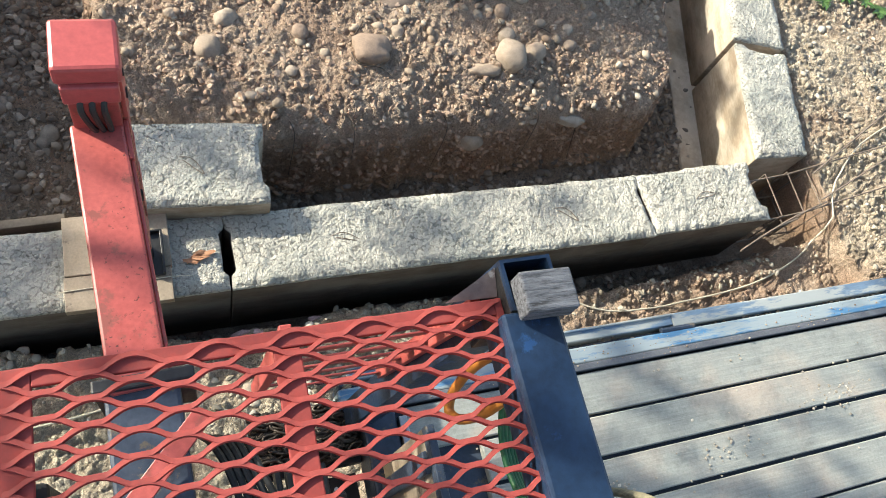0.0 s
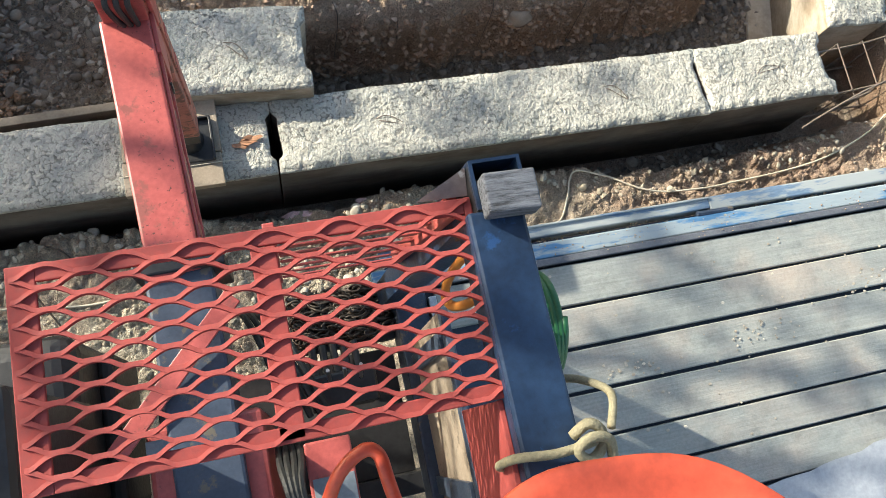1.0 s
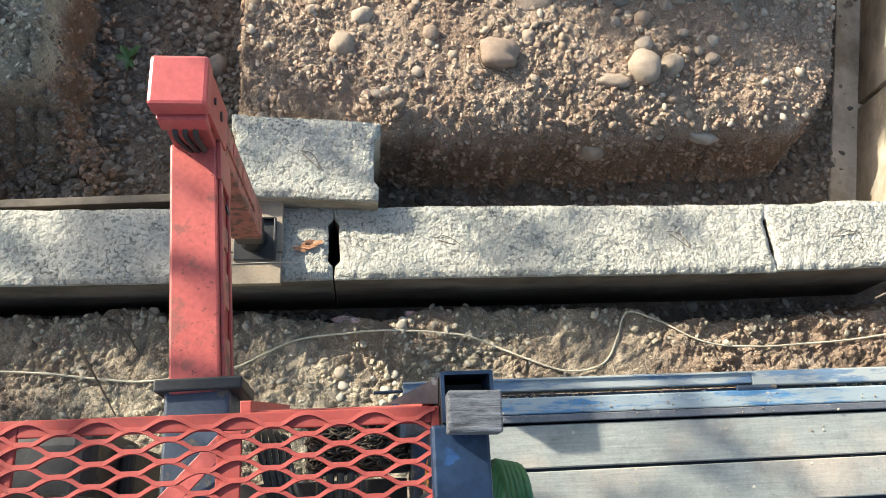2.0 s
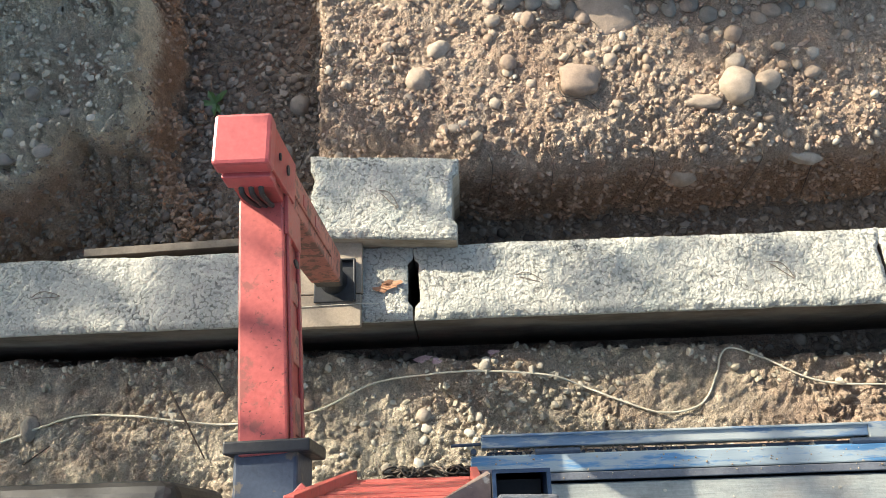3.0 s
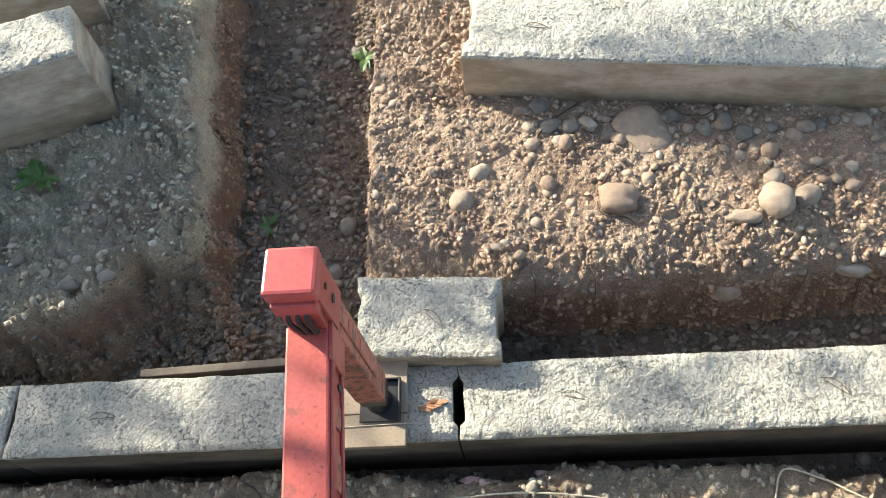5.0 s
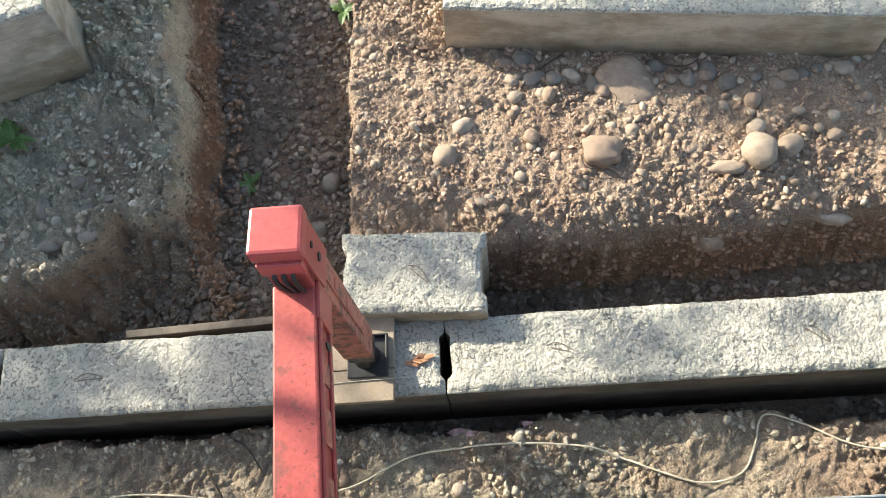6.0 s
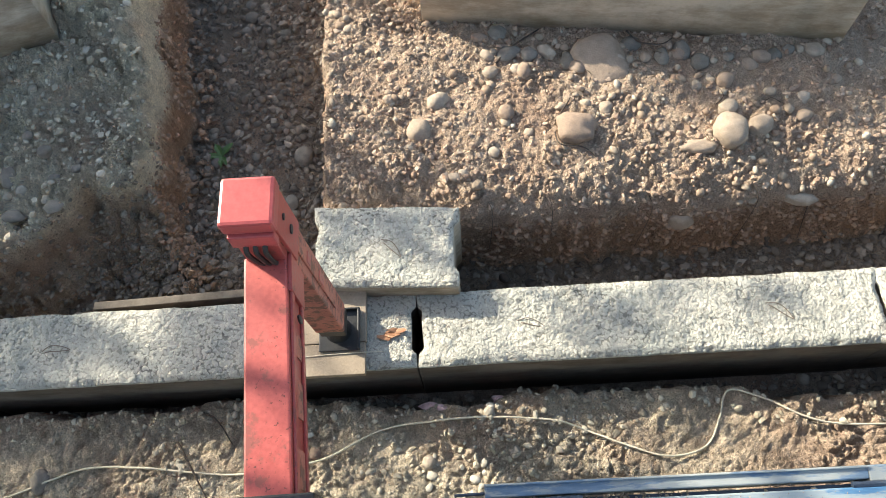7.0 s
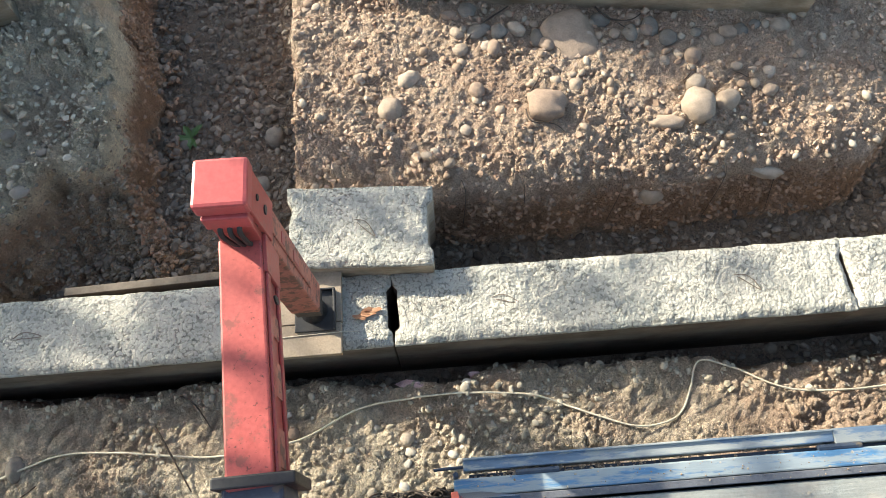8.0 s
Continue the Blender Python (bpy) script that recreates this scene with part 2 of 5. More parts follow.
TARP = simple("grey_sheet", (0.279, 0.301, 0.335), (0.360, 0.378, 0.409), 5, 50, 0.7, 0.5)
BARK = simple("bark", (0.06, 0.045, 0.032), (0.14, 0.11, 0.08), 12, 60, 0.9, 0.8)
TWIG = simple("dark_twig", (0.035, 0.025, 0.018), (0.08, 0.055, 0.04), 20, 90, 0.9, 0.4)
STICKER = simple("pale_blue_label", (0.149, 0.182, 0.215), (0.205, 0.231, 0.251), 20, 90, 0.5, 0.1)
DRY_LEAF = simple("dry_leaf", (0.28, 0.12, 0.06), (0.42, 0.22, 0.12), 20, 90, 0.7, 0.3)
SCRAP = simple("pink_paper", (0.55, 0.33, 0.33), (0.75, 0.55, 0.55), 30, 120, 0.8, 0.2)
PLANKS = plank_material()
PALE = [(0.0, (0.27, 0.190, 0.135)), (0.35, (0.345, 0.265, 0.195)), (0.75, (0.42, 0.342, 0.262)), (1.0, (0.53, 0.465, 0.375))]
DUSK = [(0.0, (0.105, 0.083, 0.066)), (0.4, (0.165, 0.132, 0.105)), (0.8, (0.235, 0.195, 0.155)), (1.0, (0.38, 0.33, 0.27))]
GREYS = [(0.0, (0.30, 0.262, 0.208)), (0.4, (0.395, 0.352, 0.285)), (0.8, (0.48, 0.435, 0.36)), (1.0, (0.60, 0.555, 0.475))]
PEB_PALE = pebble_material("pale_pebbles", PALE)
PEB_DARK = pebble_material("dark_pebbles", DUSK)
PEB_GREY = pebble_material("grey_pebbles", GREYS)
CLOD_TAN = pebble_material("tan_crumbs", [(0.0, (0.29, 0.192, 0.136)), (0.4, (0.385, 0.272, 0.198)), (0.8, (0.475, 0.352, 0.262)), (1.0, (0.57, 0.44, 0.345))])
CLOD_GREY = pebble_material("grey_crumbs", [(0.0, (0.33, 0.285, 0.213)), (0.5, (0.46, 0.405, 0.312)), (1.0, (0.60, 0.54, 0.43))])
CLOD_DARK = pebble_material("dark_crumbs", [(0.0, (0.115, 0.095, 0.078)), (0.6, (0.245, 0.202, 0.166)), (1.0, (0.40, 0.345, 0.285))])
CLOD_BROWN = pebble_material("brown_grey_crumbs", [(0.0, (0.17, 0.138, 0.103)), (0.6, (0.25, 0.208, 0.160)), (1.0, (0.36, 0.305, 0.24))])
CLOD_CLAY = pebble_material("clay_crumbs", [(0.0, (0.25, 0.163, 0.107)), (0.6, (0.385, 0.255, 0.172)), (1.0, (0.53, 0.365, 0.255))])
STONE = pebble_material("river_stone", [(0.0, (0.30, 0.215, 0.162)), (0.5, (0.36, 0.283, 0.217)), (1.0, (0.43, 0.365, 0.295))], "object")
STONE_GREY = pebble_material("grey_stone", [(0.0, (0.170, 0.152, 0.129)), (1.0, (0.272, 0.240, 0.205))], "object")
LEAF = leaf_material("tree_leaf", (0.035, 0.085, 0.02), (0.09, 0.16, 0.04))
WEED = leaf_material("weed_leaf", (0.055, 0.115, 0.025), (0.10, 0.175, 0.05))


# ---- building helpers ----
def part(name, bm, mat, parent, label="", smooth=False):
    me = bpy.data.meshes.new(name)
    bm.normal_update()
    bm.to_mesh(me)
    bm.free()
    me.materials.append(mat)
    if smooth:
        me.polygons.foreach_set("use_smooth", [True] * len(me.polygons))
    ob = new(name, me)
    if parent:
        ob.parent = parent
    if label:
        ob["label"] = label
    return ob


def thing(name, label, category, at=(0, 0, 0), turn=0.0, group=""):
    ob = new(name)
    ob.empty_display_size = 0.1
    ob.matrix_world = pose(*at, 0, 0, turn)
    return tagged(ob, label, category, group)


def box(bm, x0, x1, y0, y1, z0, z1, bevel=0.0, m=None, segments=2):
    vs = [bm.verts.new((x, y, z)) for x in (x0, x1) for y in (y0, y1) for z in (z0, z1)]
    fs = [bm.faces.new([vs[i] for i in f]) for f in ((0, 1, 3, 2), (4, 6, 7, 5), (0, 4, 5, 1), (2, 3, 7, 6), (0, 2, 6, 4), (1, 5, 7, 3))]
    if bevel:
        es = list({e for f in fs for e in f.edges})
        r = bmesh.ops.bevel(bm, geom=es, offset=bevel, segments=segments, affect="EDGES", profile=0.5)
        vs = list({v for f in r["faces"] for v in f.verts} | {v for v in vs if v.is_valid})
    if m is not None:
        bmesh.ops.transform(bm, matrix=m, verts=[v for v in vs if v.is_valid])
    return vs


def boxed(*a, **k):
    bm = bmesh.new()
    box(bm, *a, **k)
    return bm


def tube(bm, pts, r, sides=8, closed=False, taper=1.0):
    """A round tube along points."""
    pts = [Vector(p) for p in pts]
    rings, n = [], len(pts)
    for i, p in enumerate(pts):
        a = pts[(i - 1) % n] if closed or i else p
        b = pts[(i + 1) % n] if closed or i < n - 1 else p
        d = (b - a).normalized()
        u = d.orthogonal().normalized() if i == 0 else (u - d * u.dot(d)).normalized()
        w = d.cross(u)
        rr = r * (1 + (taper - 1) * i / max(1, n - 1))
        rings.append([bm.verts.new(p + rr * (math.cos(k * math.tau / sides) * u + math.sin(k * math.tau / sides) * w)) for k in range(sides)])
    for i in range(n if closed else n - 1):
        a, b = rings[i], rings[(i + 1) % n]
        for k in range(sides):
            bm.faces.new((a[k], a[(k + 1) % sides], b[(k + 1) % sides], b[k]))
    if not closed:
        bm.faces.new(rings[0][::-1])
        bm.faces.new(rings[-1])
    return bm


def spline(pts, steps=8, closed=False):
    """Catmull-Rom points through pts."""
    p = [Vector(q) for q in pts]
    n = len(p)
    out = []
    for i in range(n if closed else n - 1):
        g = [p[(i + k) % n] if closed else p[min(max(i + k, 0), n - 1)] for k in (-1, 0, 1, 2)]
        for s in range(steps):
            t = s / steps
            out.append(0.5 * (2 * g[1] + (g[2] - g[0]) * t + (2 * g[0] - 5 * g[1] + 4 * g[2] - g[3]) * t * t + (3 * g[1] - g[0] - 3 * g[2] + g[3]) * t ** 3))
    if not closed:
        out.append(p[-1])
    return out


def hollow(bm, x0, x1, y0, y1, z0, z1, wall=0.006):
    """An upright square tube, open at its top."""
    outer = [(x0, y0), (x1, y0), (x1, y1), (x0, y1)]
    inner = [(x0 + wall, y0 + wall), (x1 - wall, y0 + wall), (x1 - wall, y1 - wall), (x0 + wall, y1 - wall)]
    ob_, ot = [bm.verts.new((x, y, z0)) for x, y in outer], [bm.verts.new((x, y, z1)) for x, y in outer]
    it, ib = [bm.verts.new((x, y, z1)) for x, y in inner], [bm.verts.new((x, y, z0 + 0.01)) for x, y in inner]
    for k in range(4):
        j = (k + 1) % 4
        bm.faces.new((ob_[k], ob_[j], ot[j], ot[k]))
        bm.faces.new((ot[k], ot[j], it[j], it[k]))
        bm.faces.new((it[k], it[j], ib[j], ib[k]))
    bm.faces.new(ob_[::-1])
    bm.faces.new(ib)
    return ob_ + ot + it + ib


def fast_mesh(name, verts, tris, mat, smooth=False):
    me = bpy.data.meshes.new(name)
    k = tris.shape[1]
    me.vertices.add(len(verts))
    me.vertices.foreach_set("co", np.ascontiguousarray(verts, dtype=np.float32).ravel())
    me.loops.add(tris.size)
    me.loops.foreach_set("vertex_index", np.ascontiguousarray(tris, dtype=np.int32).ravel())
    me.polygons.add(len(tris))
    me.polygons.foreach_set("loop_start", np.arange(0, tris.size, k, dtype=np.int32))
    me.polygons.foreach_set("use_smooth", np.full(len(tris), smooth, dtype=bool))
    me.update(calc_edges=True)
    me.validate()
    me.materials.append(mat)
    return me


rng = np.random.default_rng(7)
TABLE = np.random.default_rng(3).random((256, 256))


def vnoise(x, y, shift=0):
    x, y = np.asarray(x, float) + 17.3 * shift + 500, np.asarray(y, float) + 9.1 * shift + 500
    i, j = np.floor(x).astype(int), np.floor(y).astype(int)
    u, v = x - i, y - j
    u, v = u * u * (3 - 2 * u), v * v * (3 - 2 * v)
    g = lambda a, b: TABLE[a % 256, b % 256]
    return (g(i, j) * (1 - u) + g(i + 1, j) * u) * (1 - v) + (g(i, j + 1) * (1 - u) + g(i + 1, j + 1) * u) * v - 0.5


def fbm(x, y, scale, octaves=4, shift=0):
    out, amp = 0, 1.0
    for k in range(octaves):
        out = out + amp * vnoise(x * scale * 2 ** k, y * scale * 2 ** k, shift + k)
        amp *= 0.5
    return out


def smooth(a, b, x):
    t = np.clip((x - a) / (b - a), 0, 1)
    return t * t * (3 - 2 * t)


def cells(x, y, scale, shift=0):
    """Distances to the nearest and next point of a jittered lattice, and a random value for the nearest."""
    x = np.asarray(x, float) * scale + 300 + vnoise(x * scale * 0.7, y * scale * 0.7, shift) * 0.9
    y = np.asarray(y, float) * scale + 300 + vnoise(x * 0.7, y * 0.7, shift + 40) * 0.9
    i, j = np.floor(x).astype(int), np.floor(y).astype(int)
    f1, f2, who = np.full(x.shape, 9.0), np.full(x.shape, 9.0), np.zeros(x.shape)
    for a in (-1, 0, 1):
        for b in (-1, 0, 1):
            p, q = i + a, j + b
            jx, jy = TABLE[(p + shift * 7) % 256, q % 256], TABLE[(q + 91) % 256, (p + shift * 13) % 256]
            d = np.hypot(p + jx - x, q + jy - y)
            near = d < f1
            f2 = np.where(near, f1, np.minimum(f2, d))
            who = np.where(near, TABLE[(p + 33) % 256, (q + shift) % 256], who)
            f1 = np.where(near, d, f1)
    return f1, f2, who


def clods(x, y, scale, shift=0):
    """Cracked lumps, 0 in the cracks and up to 1 on the highest lumps."""
    f1, f2, who = cells(x, y, scale, shift)
    return smooth(0.0, 0.35, f2 - f1) * (0.25 + 0.75 * who) * (1 - 0.45 * np.minimum(f1, 1) ** 2)


# ---- ground ----
FLOOR = -0.60


def softmin(*ds, k=0.12):
    return -k * np.log(sum(np.exp(-np.clip(d, -3, 3) / k) for d in ds))


def regions(x, y):
    w1, w2 = fbm(x, y, 3.0, 4, 1) * 0.09, fbm(x, y, 9.0, 2, 5) * 0.05
    w = w1 + w2 + 0.03 * (clods(x, y, 6.0, 2) - 0.35)
    left_edge = x + 0.545 + w * 0.45
    front = y - 0.83 + w * 0.7 + 0.02 * np.sin(x * 2.2)
    right = 3.10 + 0.285 * (y - 1.3) - x + w
    mound = softmin(left_edge, softmin(front, right, k=0.22), k=0.04)
    lb_x = -1.50 - 0.105 * (y - 1.1) - x + w * 0.9
    corner = smooth(-2.3, -1.9, x)
    lb_y = y - 0.77 - 0.34 * corner + w * 1.3
    bank_left = softmin(lb_x, lb_y, k=0.06)
    bank_left = np.where((bank_left < 0) & (lb_y < lb_x), bank_left / (1 + (2.0 + 4.0 * corner) * smooth(-0.10, 0.20, lb_x - lb_y)), bank_left)
    near_line = np.interp(x, [-4, -1.0, 0.0, 1.2, 2.2, 2.9, 3.4, 4.5], [-0.05, -0.045, -0.10, -0.075, -0.19, -0.13, -0.10, 0.05])
    bank_near = near_line - y + w * 0.8
    bank_right = softmin(x - 3.80 - 0.285 * np.maximum(y - 0.45, 0) + w * 0.3, y + 3.0, k=0.02)
    back = y - 4.6 + w
    return mound, front, bank_left, lb_x, bank_near, bank_right, back, w


def height(x, y):
    x, y = np.asarray(x, float), np.asarray(y, float)
    mound, front, bank_left, lb_x, bank_near, bank_right, back, w = regions(x, y)
    lumps = fbm(x, y, 5.0, 4, 11) * 0.04 + fbm(x, y, 20.0, 3, 21) * 0.024 + np.abs(fbm(x, y, 34.0, 2, 31)) * 0.010
    broken = smooth(-0.25, 0.25, fbm(x, y, 2.2, 3, 51))
    lumps = lumps + (clods(x, y, 11.0, 3) - 0.4) * 0.026 * broken + (clods(x, y, 25.0, 5) - 0.4) * (0.010 + 0.012 * broken)
    lumps = lumps * smooth(-3.5, -3.2, x) * smooth(5.7, 5.4, x) * smooth(-1.2, -0.95, y) * smooth(3.55, 3.3, y)
    z = FLOOR + lumps * 0.6 + 0 * x
    top_m = 0.055 - 0.20 * np.exp(-np.maximum(front, 0) / 0.16) - 0.15 * np.exp(-np.maximum(3.10 + 0.285 * (y - 1.3) - x, 0) / 0.30) * smooth(2.6, 1.6, y) + lumps * 0.85
    z = np.maximum(z, FLOOR + (top_m - FLOOR) * smooth(-0.06, 0.055, mound))
    rise = 0.15 * smooth(1.55, 2.15, y)
    top_l = 0.01 + rise - 0.07 * np.exp(-np.maximum(bank_left, 0) / 0.12) + lumps * 2.3
    z = np.maximum(z, FLOOR + (top_l - FLOOR) * smooth(-0.07, 0.05, bank_left))
    slope = smooth(-0.30, -0.12, bank_left) * smooth(0.10, 0.0, bank_left)
    z = z + slope * ((clods(x, y, 8.0, 6) - 0.45) * 0.09 + (clods(x, y, 19.0, 7) - 0.45) * 0.04)
    top_n = -0.25 + 0.03 * np.exp(-np.abs(bank_near - 0.08) / 0.08) + lumps * (0.8 + 0.9 * np.exp(-np.maximum(bank_near, 0) / 0.12)) + 0.07 * np.exp(-((x - 0.35) ** 2 / 0.1 + (y + 0.27) ** 2 / 0.02))
    z = np.maximum(z, FLOOR + (top_n - FLOOR) * smooth(-0.05, 0.06, bank_near))
    z = np.maximum(z, FLOOR + (-0.08 + lumps - FLOOR) * smooth(-0.03, 0.02, bank_right))
    z = np.maximum(z, FLOOR + (0.0 + lumps - FLOOR) * smooth(-0.1, 0.3, back))
    under = (x > -0.55) & (x < 0.24) & (y > 0.36) & (y < 0.88)
    return np.where(under, np.minimum(z, -0.46), z)


def ground():
    def axis(lo, hi, step):
        core = np.arange(lo, hi + step / 2, step)
        out = step * np.cumsum(1.33 ** np.arange(1, 34))
        out = out[out < 90]
        return np.concatenate([lo - out[::-1], core, hi + out])
    xs, ys = axis(-3.3, 5.5, 0.008), axis(-1.0, 3.35, 0.008)
    X, Y = np.meshgrid(xs, ys, indexing="ij")
    x, y = X.ravel(), Y.ravel()
    z = height(x, y)
    nx, ny = len(xs), len(ys)
    i = (np.arange(nx - 1)[:, None] * ny + np.arange(ny - 1)[None]).ravel()
    quads = np.stack([i, i + ny, i + ny + 1, i + 1], 1)
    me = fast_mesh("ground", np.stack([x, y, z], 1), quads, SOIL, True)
    mound, front, bank_left, lb_x, bank_near, bank_right, back, w = regions(x, y)
    # weight of the darker soil colour, rising towards the trench floor
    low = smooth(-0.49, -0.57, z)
    fore = smooth(0.0, 0.12, lb_x) * (bank_near < -0.2)
    wall = smooth(-0.16, -0.25, z) * (1 - low) * (bank_near < 0.02) * (1 - 0.75 * fore)
    grey = np.clip(smooth(-0.10, -0.01, bank_left) + smooth(0, 0.05, bank_near) * smooth(3.0, 0.3, x + w * 8) * (0.65 + w * 3) + 0.55 * smooth(0, 0.05, bank_right), 0, 1)
    grey = np.where(y < -0.9, np.maximum(grey, 0.6), grey) * (1 - 0.85 * np.exp(-((x - 0.28) ** 2 / 0.12 + (y + 0.32) ** 2 / 0.03)))
    # some of the darker soil also on the lower fore slope
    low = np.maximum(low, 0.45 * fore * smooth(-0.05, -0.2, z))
    for name, val in (("dark_tone", low), ("clay", wall), ("grey", grey)):
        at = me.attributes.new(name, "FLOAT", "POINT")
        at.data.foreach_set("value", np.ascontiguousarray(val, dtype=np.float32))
    return tagged(new("ground", me), "dug earth ground with gravelly banks and deep foundation trenches", "ground", kind="structure")


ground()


def ico(sub):
    bm = bmesh.new()
    bmesh.ops.create_icosphere(bm, subdivisions=sub, radius=1)
    v = np.array([q.co for q in bm.verts])
    bm.verts.index_update()
    f = np.array([[q.index for q in g.verts] for g in bm.faces])
    bm.free()
    return v, f


ICO1, ICO2 = ico(1), ico(2)


def pebbles(name, label, mat, count, where, r_lo, r_hi, seed, sink=0.35, rough=0.0, patchy=0.05, power=2.6, tries=9):
    """Loose pebbles over a stretch of ground; where gives a keep-mask."""
    g = np.random.default_rng(seed)
    x, y = g.uniform(-3.3, 5.6, count * tries), g.uniform(-1.0, 4.0, count * tries)
    keep = where(x, y) & (fbm(x, y, 2.5, 3, seed) + g.uniform(-0.5, 0.5, len(x)) * 1.2 > -0.35 + patchy)
    x, y = x[keep][:count], y[keep][:count]
    z = height(x, y)
    r = r_lo * (r_hi / r_lo) ** (g.random(len(x)) ** power)
    V, F, at = [], [], 0
    for k in range(len(x)):
        v, f = ICO2 if r[k] > 0.013 and not rough else ICO1
        s = r[k] * np.array([1, g.uniform(0.6, 0.95), g.uniform(0.45, 0.75)])
        p = v * s * (1 + g.normal(0, rough or (0.085 if len(v) > 20 else 0.16), (len(v), 1)))
        a, b = g.uniform(0, math.tau), g.normal(0, 0.35)
        ca, sa, cb, sb = math.cos(a), math.sin(a), math.cos(b), math.sin(b)
        p = p @ np.array([[1, 0, 0], [0, cb, sb], [0, -sb, cb]]) @ np.array([[ca, sa, 0], [-sa, ca, 0], [0, 0, 1]])
        V.append(p + (x[k], y[k], z[k] + s[2] * (1 - 2 * sink)))
        F.append(f + at)
        at += len(v)
    me = fast_mesh(name, np.concatenate(V), np.concatenate(F), mat, not rough)
    tagged(new(name, me), label, "gravel", kind="stuff")


def on_mound(x, y):
    m = regions(x, y)
    return (m[0] > 0.03) & (m[2] < -0.3) & (x > -0.6)


def on_left(x, y):
    return regions(x, y)[2] > 0.05


def on_near(x, y):
    patch = fbm(x, y, 1.7, 3, 61) + 0.5 * np.exp(-((x + 0.1) ** 2) / 0.8) - 0.12 * (x > 1.2) - 0.40 * smooth(-0.8, -1.1, x)
    return (regions(x, y)[4] > 0.02) & (y > -1.1) & (patch > 0.08)


def near_edge(x, y):
    d = regions(x, y)[4]
    return (d > -0.02) & (y > -1.1) & (d < 0.16 + 0.9 * np.maximum(0, fbm(x, y, 2.0, 2, 71)))


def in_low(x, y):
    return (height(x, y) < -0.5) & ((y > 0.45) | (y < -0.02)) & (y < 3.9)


def on_wall(x, y):
    z = height(x, y)
    return (z > -0.57) & (z < -0.14) & (y > 0.45) & (y < 3.6) & (regions(x, y)[3] < 0.06)


def on_fore_slope(x, y):
    z = height(x, y)
    return (z > -0.58) & (z < -0.04) & (y > 0.45) & (y < 1.6) & (regions(x, y)[3] > 0.0)


def on_right(x, y):
    m = regions(x, y)
    return (m[5] > 0.04) & (m[4] < 0.0)


pebbles("gravel", "pale tan gravel strewn over the sunlit earth bank", PEB_PALE, 2600, on_mound, 0.005, 0.036, 1, patchy=0.40, power=2.1)
pebbles("crumbled_earth", "crumbled tan earth over the sunlit bank", CLOD_TAN, 22000, on_mound, 0.003, 0.024, 11, rough=0.24, patchy=0.05, power=3.0)
pebbles("gravel", "grey gravel on the shaded earth bank", PEB_GREY, 800, on_left, 0.005, 0.036, 2, patchy=0.3, power=2.0)
pebbles("crumbled_earth", "crumbled grey earth on the shaded bank", CLOD_GREY, 9000, on_left, 0.004, 0.026, 12, rough=0.22, patchy=0.0)
pebbles("gravel", "mixed grey and tan gravel beside the truck", PEB_GREY, 1700, on_near, 0.004, 0.034, 3, patchy=0.0)
pebbles("crumbled_earth", "crumbled grey brown earth beside the truck", CLOD_GREY, 6000, near_edge, 0.004, 0.026, 13, rough=0.22, patchy=0.0)
pebbles("gravel", "dark gravel on the trench floor", PEB_DARK, 5000, in_low, 0.005, 0.04, 4, patchy=0.0)
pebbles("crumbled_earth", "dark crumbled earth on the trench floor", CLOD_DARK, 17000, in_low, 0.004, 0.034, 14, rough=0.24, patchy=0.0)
pebbles("gravel", "fine tan gravel beyond the cross wall", PEB_GREY, 900, on_right, 0.006, 0.035, 5, tries=24)
pebbles("crumbled_earth", "crumbled tan earth beyond the cross wall", CLOD_GREY, 3600, on_right, 0.004, 0.024, 15, rough=0.22, patchy=0.0, tries=24)
pebbles("crumbled_earth", "crumbled brown earth clinging to the trench walls", CLOD_CLAY, 17000, on_wall, 0.004, 0.026, 16, rough=0.24, patchy=0.0, sink=0.5, tries=45)
pebbles("crumbled_earth", "crumbled brown grey clods on the bank's broken slope", CLOD_BROWN, 7000, on_fore_slope, 0.004, 0.024, 17, rough=0.26, patchy=0.0, tries=60)


